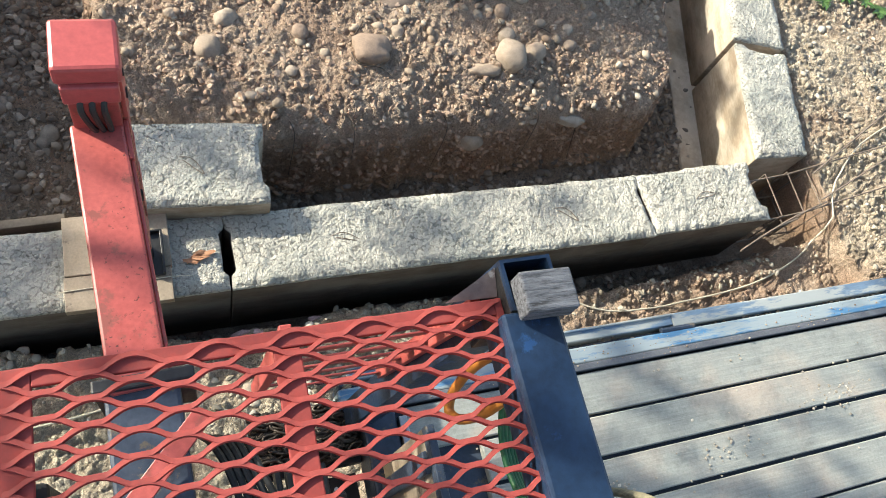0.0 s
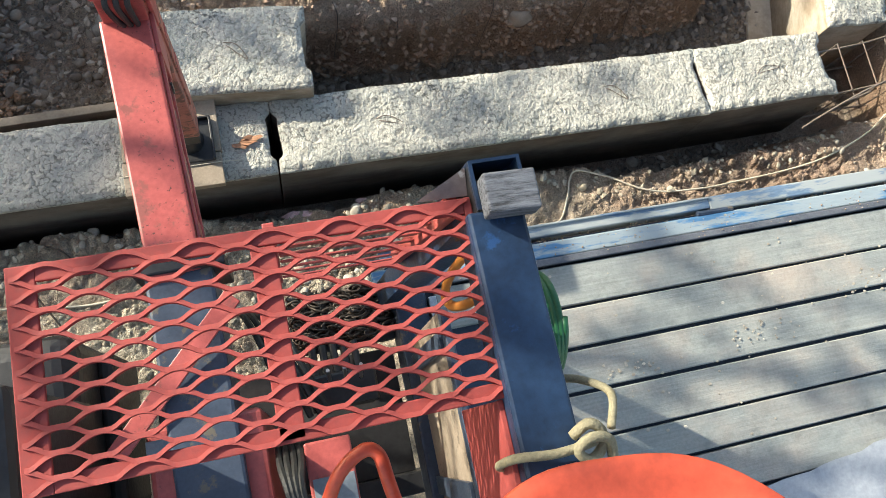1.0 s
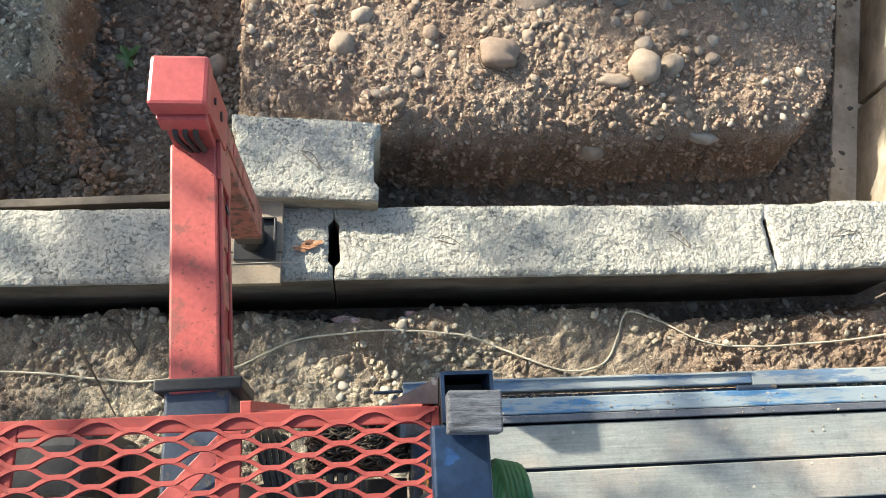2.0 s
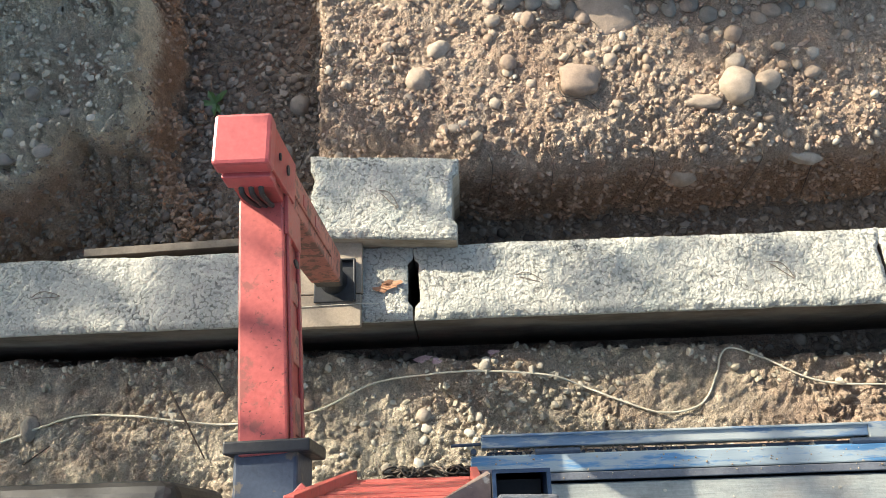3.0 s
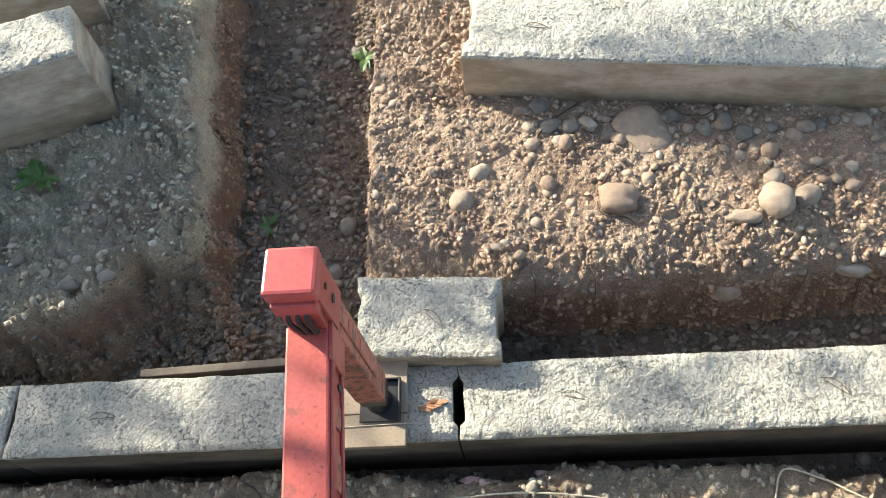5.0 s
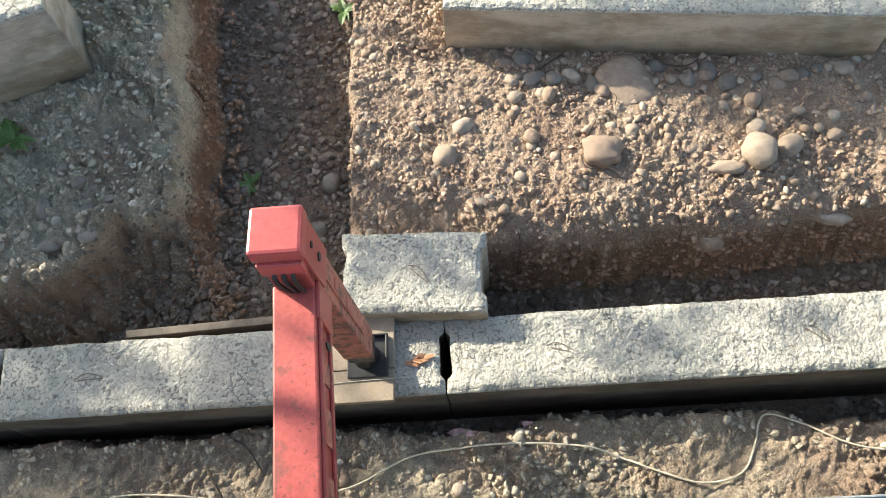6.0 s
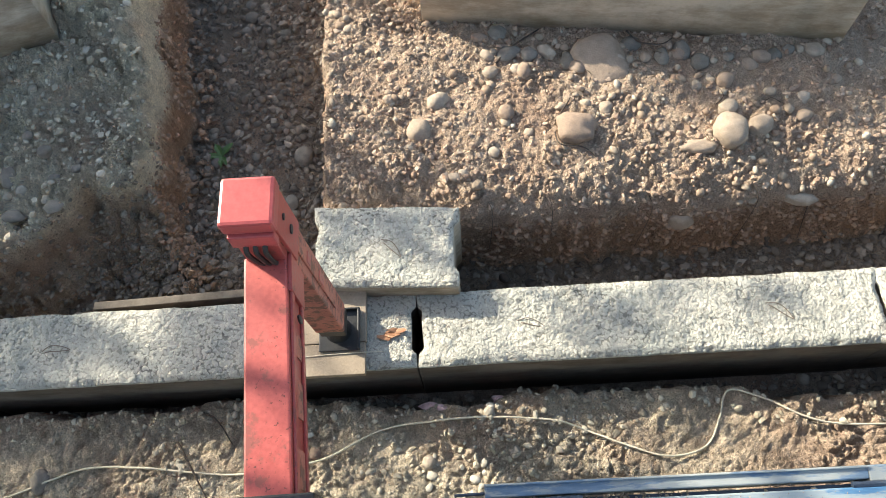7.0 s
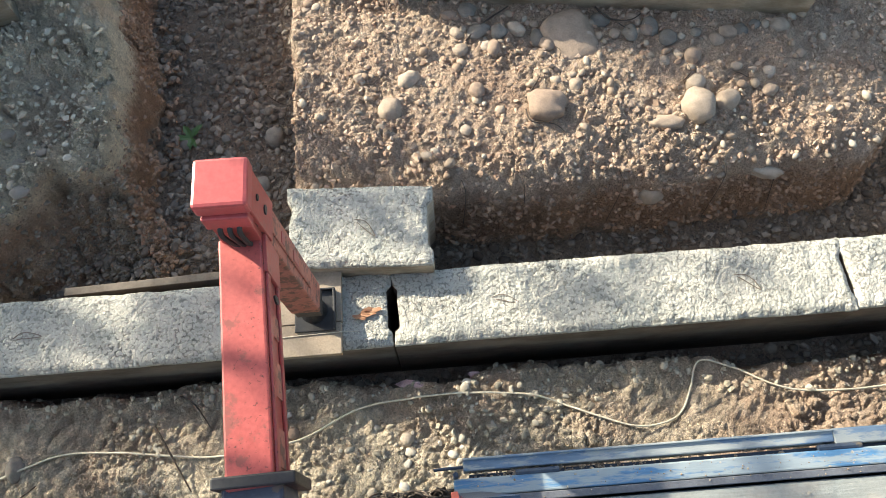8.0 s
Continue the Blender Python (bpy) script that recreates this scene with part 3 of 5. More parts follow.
# ---- concrete blocks ----
def block(name, label, length, width, tall, at, turn, seed, groove=(0.027, 0.027), relief=0.006, chip=0.005, smooth_sides=True, group="foundation blocks", loops=(), tilt=(0, 0), skew=0.0, sides=None):
    """A precast foundation block: rough struck top, keyed ends, smooth cast sides; at is its front left bottom corner."""
    nu, nv = max(12, int(length / 0.0075)), max(12, int(width / 0.0075))
    u, v = np.linspace(0, 1, nu + 1), np.linspace(0, 1, nv + 1)
    U, V = np.meshgrid(u, v, indexing="ij")
    key = smooth(0.16, 0.26, V) * smooth(0.84, 0.74, V)
    xl, xr = groove[0] * key - skew * V, length - groove[1] * key
    X, Y = xl + (xr - xl) * U, width * V
    edge = np.minimum(np.minimum(X - xl, xr - X), np.minimum(Y, width - Y))
    o = seed * 3.7
    wob = fbm(X + o, Y, 9, 4, seed) * chip * 2
    end = np.maximum(smooth(0.06, 0, X - xl), smooth(0.06, 0, xr - X))
    side = np.maximum(smooth(0.05, 0, Y), smooth(0.05, 0, width - Y))
    X = X + wob * end * np.where(U < 0.5, 1, -1) * 1.1
    Y = Y + wob * side * np.where(V < 0.5, 1, -1) * 0.8
    Z = tall + relief * (1.2 * fbm(X + o, Y, 5, 3, seed) + 1.5 * fbm(X + o, Y, 28, 4, seed + 3)) - 0.012 * smooth(0.03, 0.0, edge) - 0.02 * np.maximum(0, fbm(X + o, Y, 14, 2, seed + 8)) * smooth(0.05, 0, edge)
    f1, f2, who = cells(X + o, Y, 44.0, seed)
    rubble = smooth(0.0, 0.4, f2 - f1) * (0.3 + 0.7 * who) - 0.5
    Z = Z + relief * (0.35 + 0.9 * smooth(-0.3, 0.3, fbm(X + o, Y, 4, 3, seed + 5))) * (0.65 * rubble + 0.8 * (clods(X + o, Y, 80.0, seed + 1) - 0.4)) * smooth(0.0, 0.02, edge)
    top = np.stack([X, Y, Z], -1)
    idx = np.arange((nu + 1) * (nv + 1)).reshape(nu + 1, nv + 1)
    quads = np.stack([idx[:-1, :-1], idx[1:, :-1], idx[1:, 1:], idx[:-1, 1:]], -1).reshape(-1, 4)
    ring = np.concatenate([idx[:, 0], idx[-1, 1:], idx[-2::-1, -1], idx[0, -2:0:-1]])
    verts = [top.reshape(-1, 3)]
    base, faces, prev = len(verts[0]), [quads], ring
    rim = verts[0][ring]
    cl = np.stack([xl + (xr - xl) * U, width * V], -1).reshape(-1, 2)[ring]
    for z in (tall - 0.035, tall * 0.5, 0.0):
        q = rim.copy()
        q[:, :2] = cl if z < tall - 0.05 else (cl + rim[:, :2]) / 2
        q[:, 2] = z
        verts.append(q)
        now = base + np.arange(len(ring))
        faces.append(np.stack([prev, now, np.roll(now, -1), np.roll(prev, -1)], 1))
        prev, base = now, base + len(ring)
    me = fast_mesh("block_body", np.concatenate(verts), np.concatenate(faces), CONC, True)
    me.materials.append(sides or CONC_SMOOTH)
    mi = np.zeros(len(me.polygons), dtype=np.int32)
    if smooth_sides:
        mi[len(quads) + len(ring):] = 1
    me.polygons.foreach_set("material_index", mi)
    bm = bmesh.new()
    bm.from_mesh(me)
    bm.faces.ensure_lookup_table()
    bmesh.ops.contextual_create(bm, geom=[e for e in bm.edges if e.is_boundary])
    bmesh.ops.recalc_face_normals(bm, faces=bm.faces)
    bm.to_mesh(me)
    bm.free()
    par = thing(name, label, "concrete block", at, turn, group)
    if tilt != (0, 0):
        par.matrix_world = pose(*at, tilt[0], tilt[1], turn)
    body = new("block_body", me)
    body.parent = par
    for lx, ly, a in loops:
        c, s = math.cos(a), math.sin(a)
        pts = [(-0.075, 0.018, -0.008), (-0.05, 0.022, 0.007), (-0.01, 0.026, 0.013), (0.03, 0.008, 0.012), (0.072, -0.03, 0.008), (0.068, -0.036, 0.008), (0.02, -0.02, 0.010), (-0.03, 0.002, 0.009), (-0.06, 0.014, -0.008)]
        bm = bmesh.new()
        tube(bm, spline([(lx + c * x - s * y, ly + s * x + c * y, tall - 0.005 + z) for x, y, z in pts], 5), 0.0024, 6)
        part("lifting_loop", bm, REBAR, par, "bent rusty lifting loop of thin bar")
    return par


H = 0.58
# the strip's sides get the concrete with shade in its colour
block("foundation_block", "long weathered grey concrete block in the strip footing", 2.400, 0.40, H, (0.0, 0.0, -H), 0, 1, groove=(0.027, 0.012), sides=CONC_SHADED, loops=[(0.58, 0.2, 0.1), (1.86, 0.2, -0.3)])
block("foundation_block", "long grey concrete block carrying the outrigger board", 2.398, 0.40, H, (-2.405, -0.008, -H), 0.2, 2, groove=(0.010, 0.027), sides=CONC_SHADED, loops=[(0.5, 0.2, 0.4)])
block("foundation_block", "long grey concrete block at the far end of the strip", 2.395, 0.40, H, (-4.81, -0.02, -H), 0.3, 3, groove=(0.027, 0.008), sides=CONC_SHADED)
block("foundation_block", "short grey concrete block at the strip's open corner", 0.835, 0.40, H, (2.408, 0.006, -H), 1.0, 4, groove=(0.010, 0.027), chip=0.010, sides=CONC_SHADED, loops=[(0.42, 0.2, 0.5)])
block("foundation_block", "short grey concrete block standing higher behind the strip", 0.785, 0.455, H, (-0.553, 0.420, -0.445), -3.2, 5, groove=(0.03, 0.03), chip=0.008, loops=[(0.42, 0.22, -0.35)])
block("foundation_block", "pale concrete block in the cross wall beside the corner", 0.84, 0.40, H, (3.755, 0.435, -H), 90 - 15.0, 6, skew=0.10, groove=(0.0, 0.03), chip=0.008)
block("foundation_block", "pale concrete block with a stepped joint in the cross wall", 2.38, 0.40, H, (3.985, 1.292, -H), 90 - 15.5, 7, groove=(0.0, 0.0), chip=0.008)
block("loose_block", "large pale concrete block lying on the gravel bank", 2.51, 0.58, 0.40, (0.09, 2.165, 0.02), -7.7, 8, groove=(0.03, 0.03), group="loose blocks", loops=[(0.42, 0.24, 0.3), (1.85, 0.3, -0.4)])
block("loose_block", "pale concrete block lying askew on the shaded bank", 2.38, 0.42, 0.59, (-4.40, 1.435, 0.135), 17.0, 9, sides=CONC_GREY, groove=(0.0, 0.0), relief=0.006, chip=0.006, group="loose blocks")
block("loose_block", "smooth grey concrete block lying further back on the bank", 2.38, 0.40, 0.58, (-4.634, 2.329, 0.13), 15.0, 10, sides=CONC_GREY, groove=(0.0, 0.0), relief=0.006, chip=0.006, group="loose blocks")

# footing slab below the cross wall
bm = boxed(-0.05, 2.9, 0.40, 0.66, -0.06, 0.03, 0.01)
slab = part("footing_slab", bm, CONC_SMOOTH, None)
slab.matrix_world = pose(3.84, 0.44, FLOOR, 0, 0, 90 - 15.2)
tagged(slab, "pale concrete footing ledge at the foot of the cross wall", "footing", kind="structure")

# formwork plank behind the strip
bm = boxed(0, 1.05, 0, 0.045, -0.53, 0.0, 0.004)
plank = part("formwork_board", bm, DARK_WOOD, None)
plank.matrix_world = pose(-1.76, 0.425, -0.055, 0, 0, 2.0)
tagged(plank, "dark weathered board on edge behind the concrete strip", "board")

# boards under the outrigger foot
par = thing("bearing_board", "dusty wooden board under the outrigger foot", "board", (-0.72, -0.036, 0.0), group="bearing boards")
part("board_body", boxed(0, 0.455, 0, 0.165, 0.006, 0.048, 0.004), BOARD, par)
par = thing("bearing_board", "wide dusty wooden board under the outrigger foot", "board", (-0.715, 0.133, 0.0), group="bearing boards")
part("board_body", boxed(0, 0.455, 0, 0.295, 0.006, 0.050, 0.004), BOARD, par)
bm = bmesh.new()
tube(bm, [(-0.74, 0.06, 0.052), (-0.5, 0.07, 0.053), (-0.26, 0.075, 0.053), (-0.18, 0.085, 0.012)], 0.0025, 6)
tagged(part("string_line", bm, CABLE, None), "thin pale string across the bearing board", "string")

# dry leaf on the block
bm = bmesh.new()
for k in range(3):
    c = Vector((-0.165 + 0.03 * k, 0.16 + 0.015 * k, 0.016))
    ring = [bm.verts.new(c + Vector((0.045 * math.cos(a + k) * (1 + 0.3 * math.sin(3 * a)), 0.018 * math.sin(a + k) * (1 + 0.25 * math.cos(5 * a)), 0.006 * math.sin(2 * a)))) for a in [i * math.tau / 10 for i in range(10)]]
    bm.faces.new(ring)
tagged(part("dry_leaf", bm, DRY_LEAF, None), "crumpled reddish brown dry leaf on the concrete", "leaf")

# reinforcement cage in the open corner
cage = thing("rebar_cage", "rusty steel reinforcement cage in the open corner", "rebar cage", (0, 0, 0))
for yy, zz in ((0.06, -0.08), (0.34, -0.08), (0.06, -0.42), (0.34, -0.42)):
    bm = bmesh.new()
    tube(bm, [(3.2, yy - 0.03, zz), (3.6, yy, zz), (4.9, yy + 0.16 * (1 if zz > -0.2 else -0.3), zz + 0.12)], 0.006, 6)
    part("long_bar", bm, REBAR, cage)
for xx in (3.40, 3.58, 3.74):
    bm = bmesh.new()
    tube(bm, [(xx, 0.05, -0.07), (xx + 0.01, 0.35, -0.07), (xx, 0.35, -0.43), (xx, 0.05, -0.43)], 0.005, 6, closed=True)
    part("stirrup", bm, REBAR, cage)
for a, b in (((3.05, -0.12, -0.06), (3.78, 0.10, -0.05)), ((3.0, -0.14, -0.09), (3.55, 0.03, -0.10)), ((3.75, 0.30, -0.03), (5.4, 1.05, 0.02)), ((3.75, 0.12, -0.05), (5.6, 0.72, 0.0))):
    bm = bmesh.new()
    tube(bm, spline([a, (Vector(a) + Vector(b)) / 2 + Vector((0, 0.015, 0.02)), b], 6), 0.006, 6)
    part("long_bar", bm, REBAR, cage)


# ---- single stones ----
def stone(label, x, y, sx, sy, sz, turn, seed, mat=STONE, z=None, square=0.0):
    v, f = ico(3)
    g = np.random.default_rng(seed)
    if square:
        v = np.sign(v) * np.abs(v) ** (1 - square)
    ph = g.uniform(0, 6, 6)
    k = 1 + 0.08 * np.sin(2.1 * v[:, 0] + ph[0]) + 0.07 * np.sin(2.7 * v[:, 1] + ph[1]) + 0.05 * np.sin(4.5 * v[:, 2] + ph[2]) + 0.03 * np.sin(7 * v[:, 0] + 5 * v[:, 1] + ph[3])
    k = k + np.array([0.16 * noise.noise(Vector(p) * 1.7 + Vector((seed, 0, 0))) + 0.07 * noise.noise(Vector(p) * 4.5 + Vector((0, seed, 0))) for p in v])
    me = fast_mesh("stone", v * k[:, None] * (sx / 2, sy / 2, sz / 2), f, mat, True)
    ob = new("stone", me)
    zz = float(height(np.array([x]), np.array([y]))[0]) if z is None else z
    ob.matrix_world = pose(x, y, zz + sz * 0.06, 8 * math.sin(seed), 8 * math.cos(seed * 2), turn)
    return tagged(ob, label, "stone", "large stones")


stone("square tan boulder lying on the gravel", 0.95, 1.31, 0.215, 0.165, 0.15, -8, 1, square=0.35)
stone("pear-shaped tan boulder on the gravel", 1.80, 1.24, 0.19, 0.22, 0.16, 10, 2)
stone("small pale stone above the pear-shaped one", 1.815, 1.40, 0.12, 0.10, 0.09, 20, 3)
stone("flat elongated tan stone on the gravel", 1.605, 1.17, 0.20, 0.095, 0.08, -5, 4)
stone("round pale stone on the bank", 0.048, 1.385, 0.15, 0.155, 0.12, 0, 5)
stone("rough tan stone on the bank", 0.17, 1.58, 0.14, 0.12, 0.10, 30, 6)
stone("small rounded stone on the bank", 0.56, 1.455, 0.095, 0.11, 0.08, 15, 7)
stone("large rough boulder half in the block's shade", 1.15, 1.78, 0.31, 0.33, 0.13, 20, 8, square=0.45, z=0.03)
stone("tan stone beside the pear-shaped boulder", 1.98, 1.275, 0.15, 0.15, 0.11, 40, 9)
stone("flat tan stone near the edge of the bank", 2.18, 0.90, 0.18, 0.09, 0.08, -12, 10)
stone("pale stone half bedded in the cut face", 1.515, 0.865, 0.17, 0.13, 0.13, 0, 11, z=-0.24)
stone("broken grey stone under the loose block", 0.545, 2.02, 0.12, 0.10, 0.06, 10, 12, STONE_GREY)
stone("dark rounded stone in the block's shade", 1.63, 1.82, 0.10, 0.15, 0.08, 10, 13, STONE_GREY)
stone("grey rounded stone on the trench floor", -0.757, 1.64, 0.13, 0.18, 0.12, -15, 14, STONE_GREY)
stone("grey stone on the shaded bank", -2.35, 1.255, 0.09, 0.15, 0.07, 15, 15, STONE_GREY)
stone("small grey stone near the bank's edge", -2.285, 1.01, 0.12, 0.08, 0.07, 0, 16, STONE_GREY)
stone("small tan pebble beside the cable", 0.022, -0.442, 0.07, 0.08, 0.06, 0, 17)
stone("oval tan pebble beside the outrigger", -0.564, -0.367, 0.07, 0.06, 0.05, 0, 18)
stone("grey stone by the black tank", -2.0, -0.44, 0.10, 0.12, 0.08, 0, 19, STONE_GREY)
stone("small pale pebble beside the truck", 0.75, -0.62, 0.06, 0.05, 0.04, 0, 20)
g = np.random.default_rng(44)
for k in range(26):
    x, y = g.uniform(-0.4, 2.8), g.uniform(0.98, 2.1)
    if x > 2.2 and y < 1.3:
        continue
    s = g.uniform(0.05, 0.10)
    stone("rounded tan cobble bedded in the gravel", x, y, s * g.uniform(1, 1.4), s, s * 0.75, g.uniform(0, 180), 50 + k)
for k in range(16):
    x, y = g.uniform(-1.35, -0.65), g.uniform(1.2, 3.6)
    s = g.uniform(0.05, 0.11)
    stone("dark cobble on the trench floor", x, y, s * g.uniform(1, 1.4), s, s * 0.75, g.uniform(0, 180), 150 + k, STONE_GREY)
for k in range(14):
    x, y = g.uniform(-3.0, -1.75), g.uniform(1.05, 2.0)
    s = g.uniform(0.05, 0.10)
    stone("grey cobble on the shaded bank", x, y, s * g.uniform(1, 1.5), s, s * 0.7, g.uniform(0, 180), 250 + k, STONE_GREY)

for k in range(16):
    x = 0.45 + 0.13 * k + g.uniform(-0.04, 0.04)
    y = 1.98 - 0.135 * (x - 0.45) + g.uniform(-0.12, 0.06)
    s = g.uniform(0.06, 0.12)
    stone("rounded cobble in the shade of the loose block", x, y, s * g.uniform(1, 1.5), s, s * 0.7, g.uniform(0, 180), 350 + k, STONE_GREY if k % 3 else STONE)

# ---- cable, twigs, weeds ----
line = [(-2.6, -0.66), (-2.07, -0.484), (-1.79, -0.387), (-1.5, -0.392), (-1.2, -0.432), (-0.93, -0.454), (-0.535, -0.404), (-0.207, -0.269), (0.1, -0.245), (0.423, -0.244), (0.75, -0.285), (1.0, -0.39), (1.23, -0.47), (1.44, -0.43), (1.54, -0.28), (1.60, -0.155), (1.76, -0.198), (2.06, -0.343), (2.56, -0.359), (3.2, -0.30), (3.7, -0.1), (3.9, 0.2), (4.3, 0.5), (5.0, 0.75)]
pts = spline([(x, y, 0) for x, y in line], 6)
zs = height(np.array([p.x for p in pts]), np.array([p.y for p in pts]))
zs = np.array([max(zs[max(0, i - 2): i + 3]) for i in range(len(zs))])
bm = tube(bmesh.new(), [(p.x, p.y, z + 0.008) for p, z in zip(pts, zs)], 0.0054, 8)
tagged(part("cable", bm, CABLE, None, smooth=True), "thin cream electric cable snaking over the earth", "cable")


def twig(label, pts, r):
    z = height(np.array([p[0] for p in pts]), np.array([p[1] for p in pts]))
    bm = tube(bmesh.new(), spline([(p[0], p[1], float(q) + p[2]) for p, q in zip(pts, z)], 5), r, 6, taper=0.5)
    tagged(part("twig", bm, TWIG, None), label, "twig", "twigs")


twig("dark dry twig lying on the earth", [(-1.28, -0.28, 0.04), (-1.19, -0.42, 0.05), (-1.08, -0.62, 0.02)], 0.007)
twig("dark dry twig lying on the earth", [(-1.30, -0.08, 0.03), (-1.1, -0.16, 0.06), (-1.0, -0.3, 0.02)], 0.006)
twig("short dark twig on green earth", [(-2.0, -0.62, 0.01), (-1.88, -0.53, 0.015)], 0.006)
twig("pale dry root sticking out of the bank", [(0.52, 1.80, 0.01), (0.62, 1.9, 0.03), (0.80, 2.05, 0.02)], 0.007)
twig("thin dry root by the square boulder", [(0.82, 1.30, 0.02), (0.84, 1.21, 0.04), (0.97, 1.20, 0.03), (1.04, 1.14, 0.01)], 0.005)
twig("thin dry root by the square boulder", [(0.83, 1.38, 0.01), (0.9, 1.46, 0.04), (0.93, 1.52, 0.01)], 0.006)
twig("thin root poking out of the bank's side", [(-0.5, 1.72, -0.02), (-0.62, 1.70, 0.3), (-0.72, 1.68, 0.45)], 0.004)

for k, (x, y) in enumerate(((-0.50, 1.12), (-0.50, 1.45), (-0.51, 1.95), (-0.52, 2.4))):
    twig("thin pale root poking out of the bank's side", [(x + 0.06, y, 0.0), (x - 0.03, y + 0.02, 0.05 + 0.1 * (k % 2)), (x - 0.13, y - 0.03 + 0.04 * (k % 3), 0.36)], 0.0035)
for k, x in enumerate((0.42, 0.75, 1.32, 1.9, 2.25)):
    twig("thin dry root hanging from the cut face", [(x, 0.93, 0.01), (x + 0.02, 0.86, 0.06), (x + 0.03 * math.sin(k * 2), 0.80, 0.10)], 0.003)
twig("curved dry root in the block's shade", [(1.32, 1.98, 0.02), (1.38, 1.88, 0.04), (1.50, 1.85, 0.05), (1.58, 1.90, 0.03)], 0.006)
for k in range(9):
    x, y, a = -0.1 + 0.27 * k + 0.08 * math.sin(k * 5), 1.55 + 0.32 * math.sin(k * 2.3), k * 1.9
    twig("thin dry rootlet lying on the gravel bank", [(x, y, 0.015), (x + 0.06 * math.cos(a), y + 0.06 * math.sin(a), 0.03), (x + 0.11 * math.cos(a + 0.5), y + 0.11 * math.sin(a + 0.5), 0.015)], 0.0028)

for k, (x, y, w) in enumerate(((0.03, -0.145, 0.07), (0.40, -0.121, 0.05), (0.10, -0.17, 0.04))):
    bm = bmesh.new()
    zz = float(height(np.array([x]), np.array([y]))[0]) + 0.012
    ring = [bm.verts.new((x + w * math.cos(a) * (0.7 + 0.3 * math.sin(3 * a + k)), y + 0.45 * w * math.sin(a), zz + 0.008 * math.sin(2 * a + k))) for a in [i * math.tau / 9 for i in range(9)]]
    bmesh.ops.solidify(bm, geom=[bm.faces.new(ring)], thickness=0.003)
    tagged(part("paper_scrap", bm, SCRAP, None), "torn pale pink paper scrap lying on the earth", "scrap", "paper scraps")


def weed(label, x, y, spread, count, seed):
    g = np.random.default_rng(seed)
    z0 = float(height(np.array([x]), np.array([y]))[0])
    par = thing("weed", label, "weed", (x, y, z0), group="weeds")
    for k in range(count):
        a, n = g.uniform(0, math.tau), spread * g.uniform(0.6, 1.1)
        bm = bmesh.new()
        c, s = math.cos(a), math.sin(a)
        prev = None
        for i in range(6):
            t = i / 5
            w = 0.38 * n * math.sin(math.pi * min(1, t * 0.9 + 0.08)) * (1 + 0.25 * math.sin(i * 3 + k))
            px, pz = n * t, 0.02 + 0.5 * n * t * (1 - 0.75 * t)
            pair = [bm.verts.new((c * px - s * q, s * px + c * q, pz + abs(q) * 0.3)) for q in (-w / 2, 0, w / 2)]
            if prev:
                for j in (0, 1):
                    bm.faces.new((prev[j], prev[j + 1], pair[j + 1], pair[j]))
            prev = pair
        part("leaf", bm, WEED, par)


weed("bright green weed on the trench floor", -1.31, 1.67, 0.11, 9, 1)
weed("green weed on the shaded bank", -2.60, 1.72, 0.17, 14, 2)
weed("green weed at the side of the trench", -0.70, 3.15, 0.14, 12, 3)
for k, (x, y) in enumerate(((4.63, 1.74), (4.85, 1.80), (5.04, 1.74), (5.17, 1.66))):
    weed("low green grass tuft beyond the cross wall", x, y, 0.10, 16, 20 + k)
weed("small green weed on the shaded bank", -2.75, 1.1, 0.07, 7, 4)

# ---- truck with outrigger and operator's platform ----
truck = thing("crane_truck", "blue flatbed crane truck with a red outrigger and platform", "truck", (0, 0, 0))
deck = part("deck_frame", boxed(0.36, 6.6, -3.15, -0.86, 0.70, 0.835, 0.01), BLUE_DULL, truck, "dull blue steel frame under the planks")
edges = [-0.862, -1.031, -1.189, -1.351, -1.519, -1.657, -1.82, -1.98, -2.14, -2.30, -2.46, -2.62, -2.78, -2.94, -3.1]
for k, (a, b) in enumerate(zip(edges, edges[1:])):
    bm = boxed(0.46 if k == 0 else 0.70 + 0.01 * (k % 2), 6.55, b + 0.007, a - 0.006, 0.838, 0.878, 0.004, segments=1)
    pl = part("plank", bm, PLANKS, deck)
    pl.matrix_local = pose(0, 0, 0.003 * math.sin(k * 2.1), 0, 0, 0.06 * math.sin(k * 1.7))
part("edge_angle", boxed(0.30, 6.6, -0.858, -0.832, 0.70, 0.892, 0.003), EDGE_STEEL, truck, "scuffed grey blue steel edging")
part("inner_rail", boxed(0.24, 6.6, -0.829, -0.765, 0.74, 0.882, 0.006), BLUE, truck, "worn bright blue side rail")
bm = boxed(0.28, 1.66, -0.738, -0.692, 0.78, 0.872, 0.005)
box(bm, 0.28, 1.66, -0.700, -0.692, 0.87, 0.884, 0.002)
rail = part("outer_rail", bm, BLUE_FADED, truck, "worn blue drop side lowered along the bed")
bm = boxed(1.66, 6.6, -0.748, -0.690, 0.78, 0.874, 0.005)
part("outer_rail", bm, BLUE_FADED, truck)
for hx in (0.50, 1.62, 3.1, 4.6):
    bm = boxed(hx, hx + 0.10, -0.775, -0.745, 0.80, 0.872, 0.004)
    tube(bm, [(hx - 0.03, -0.757, 0.875), (hx + 0.13, -0.757, 0.875)], 0.012, 8)
    part("hinge", bm, BLUE_DULL, rail)
bm = bmesh.new()
tube(bm, [(0.25, -0.752, 0.76), (0.25, -0.752, 0.91)], 0.010, 8)
tube(bm, [(0.17, -0.725, 0.86), (0.29, -0.722, 0.86)], 0.006, 8)
part("latch_pin", bm, BLUE_DULL, truck)
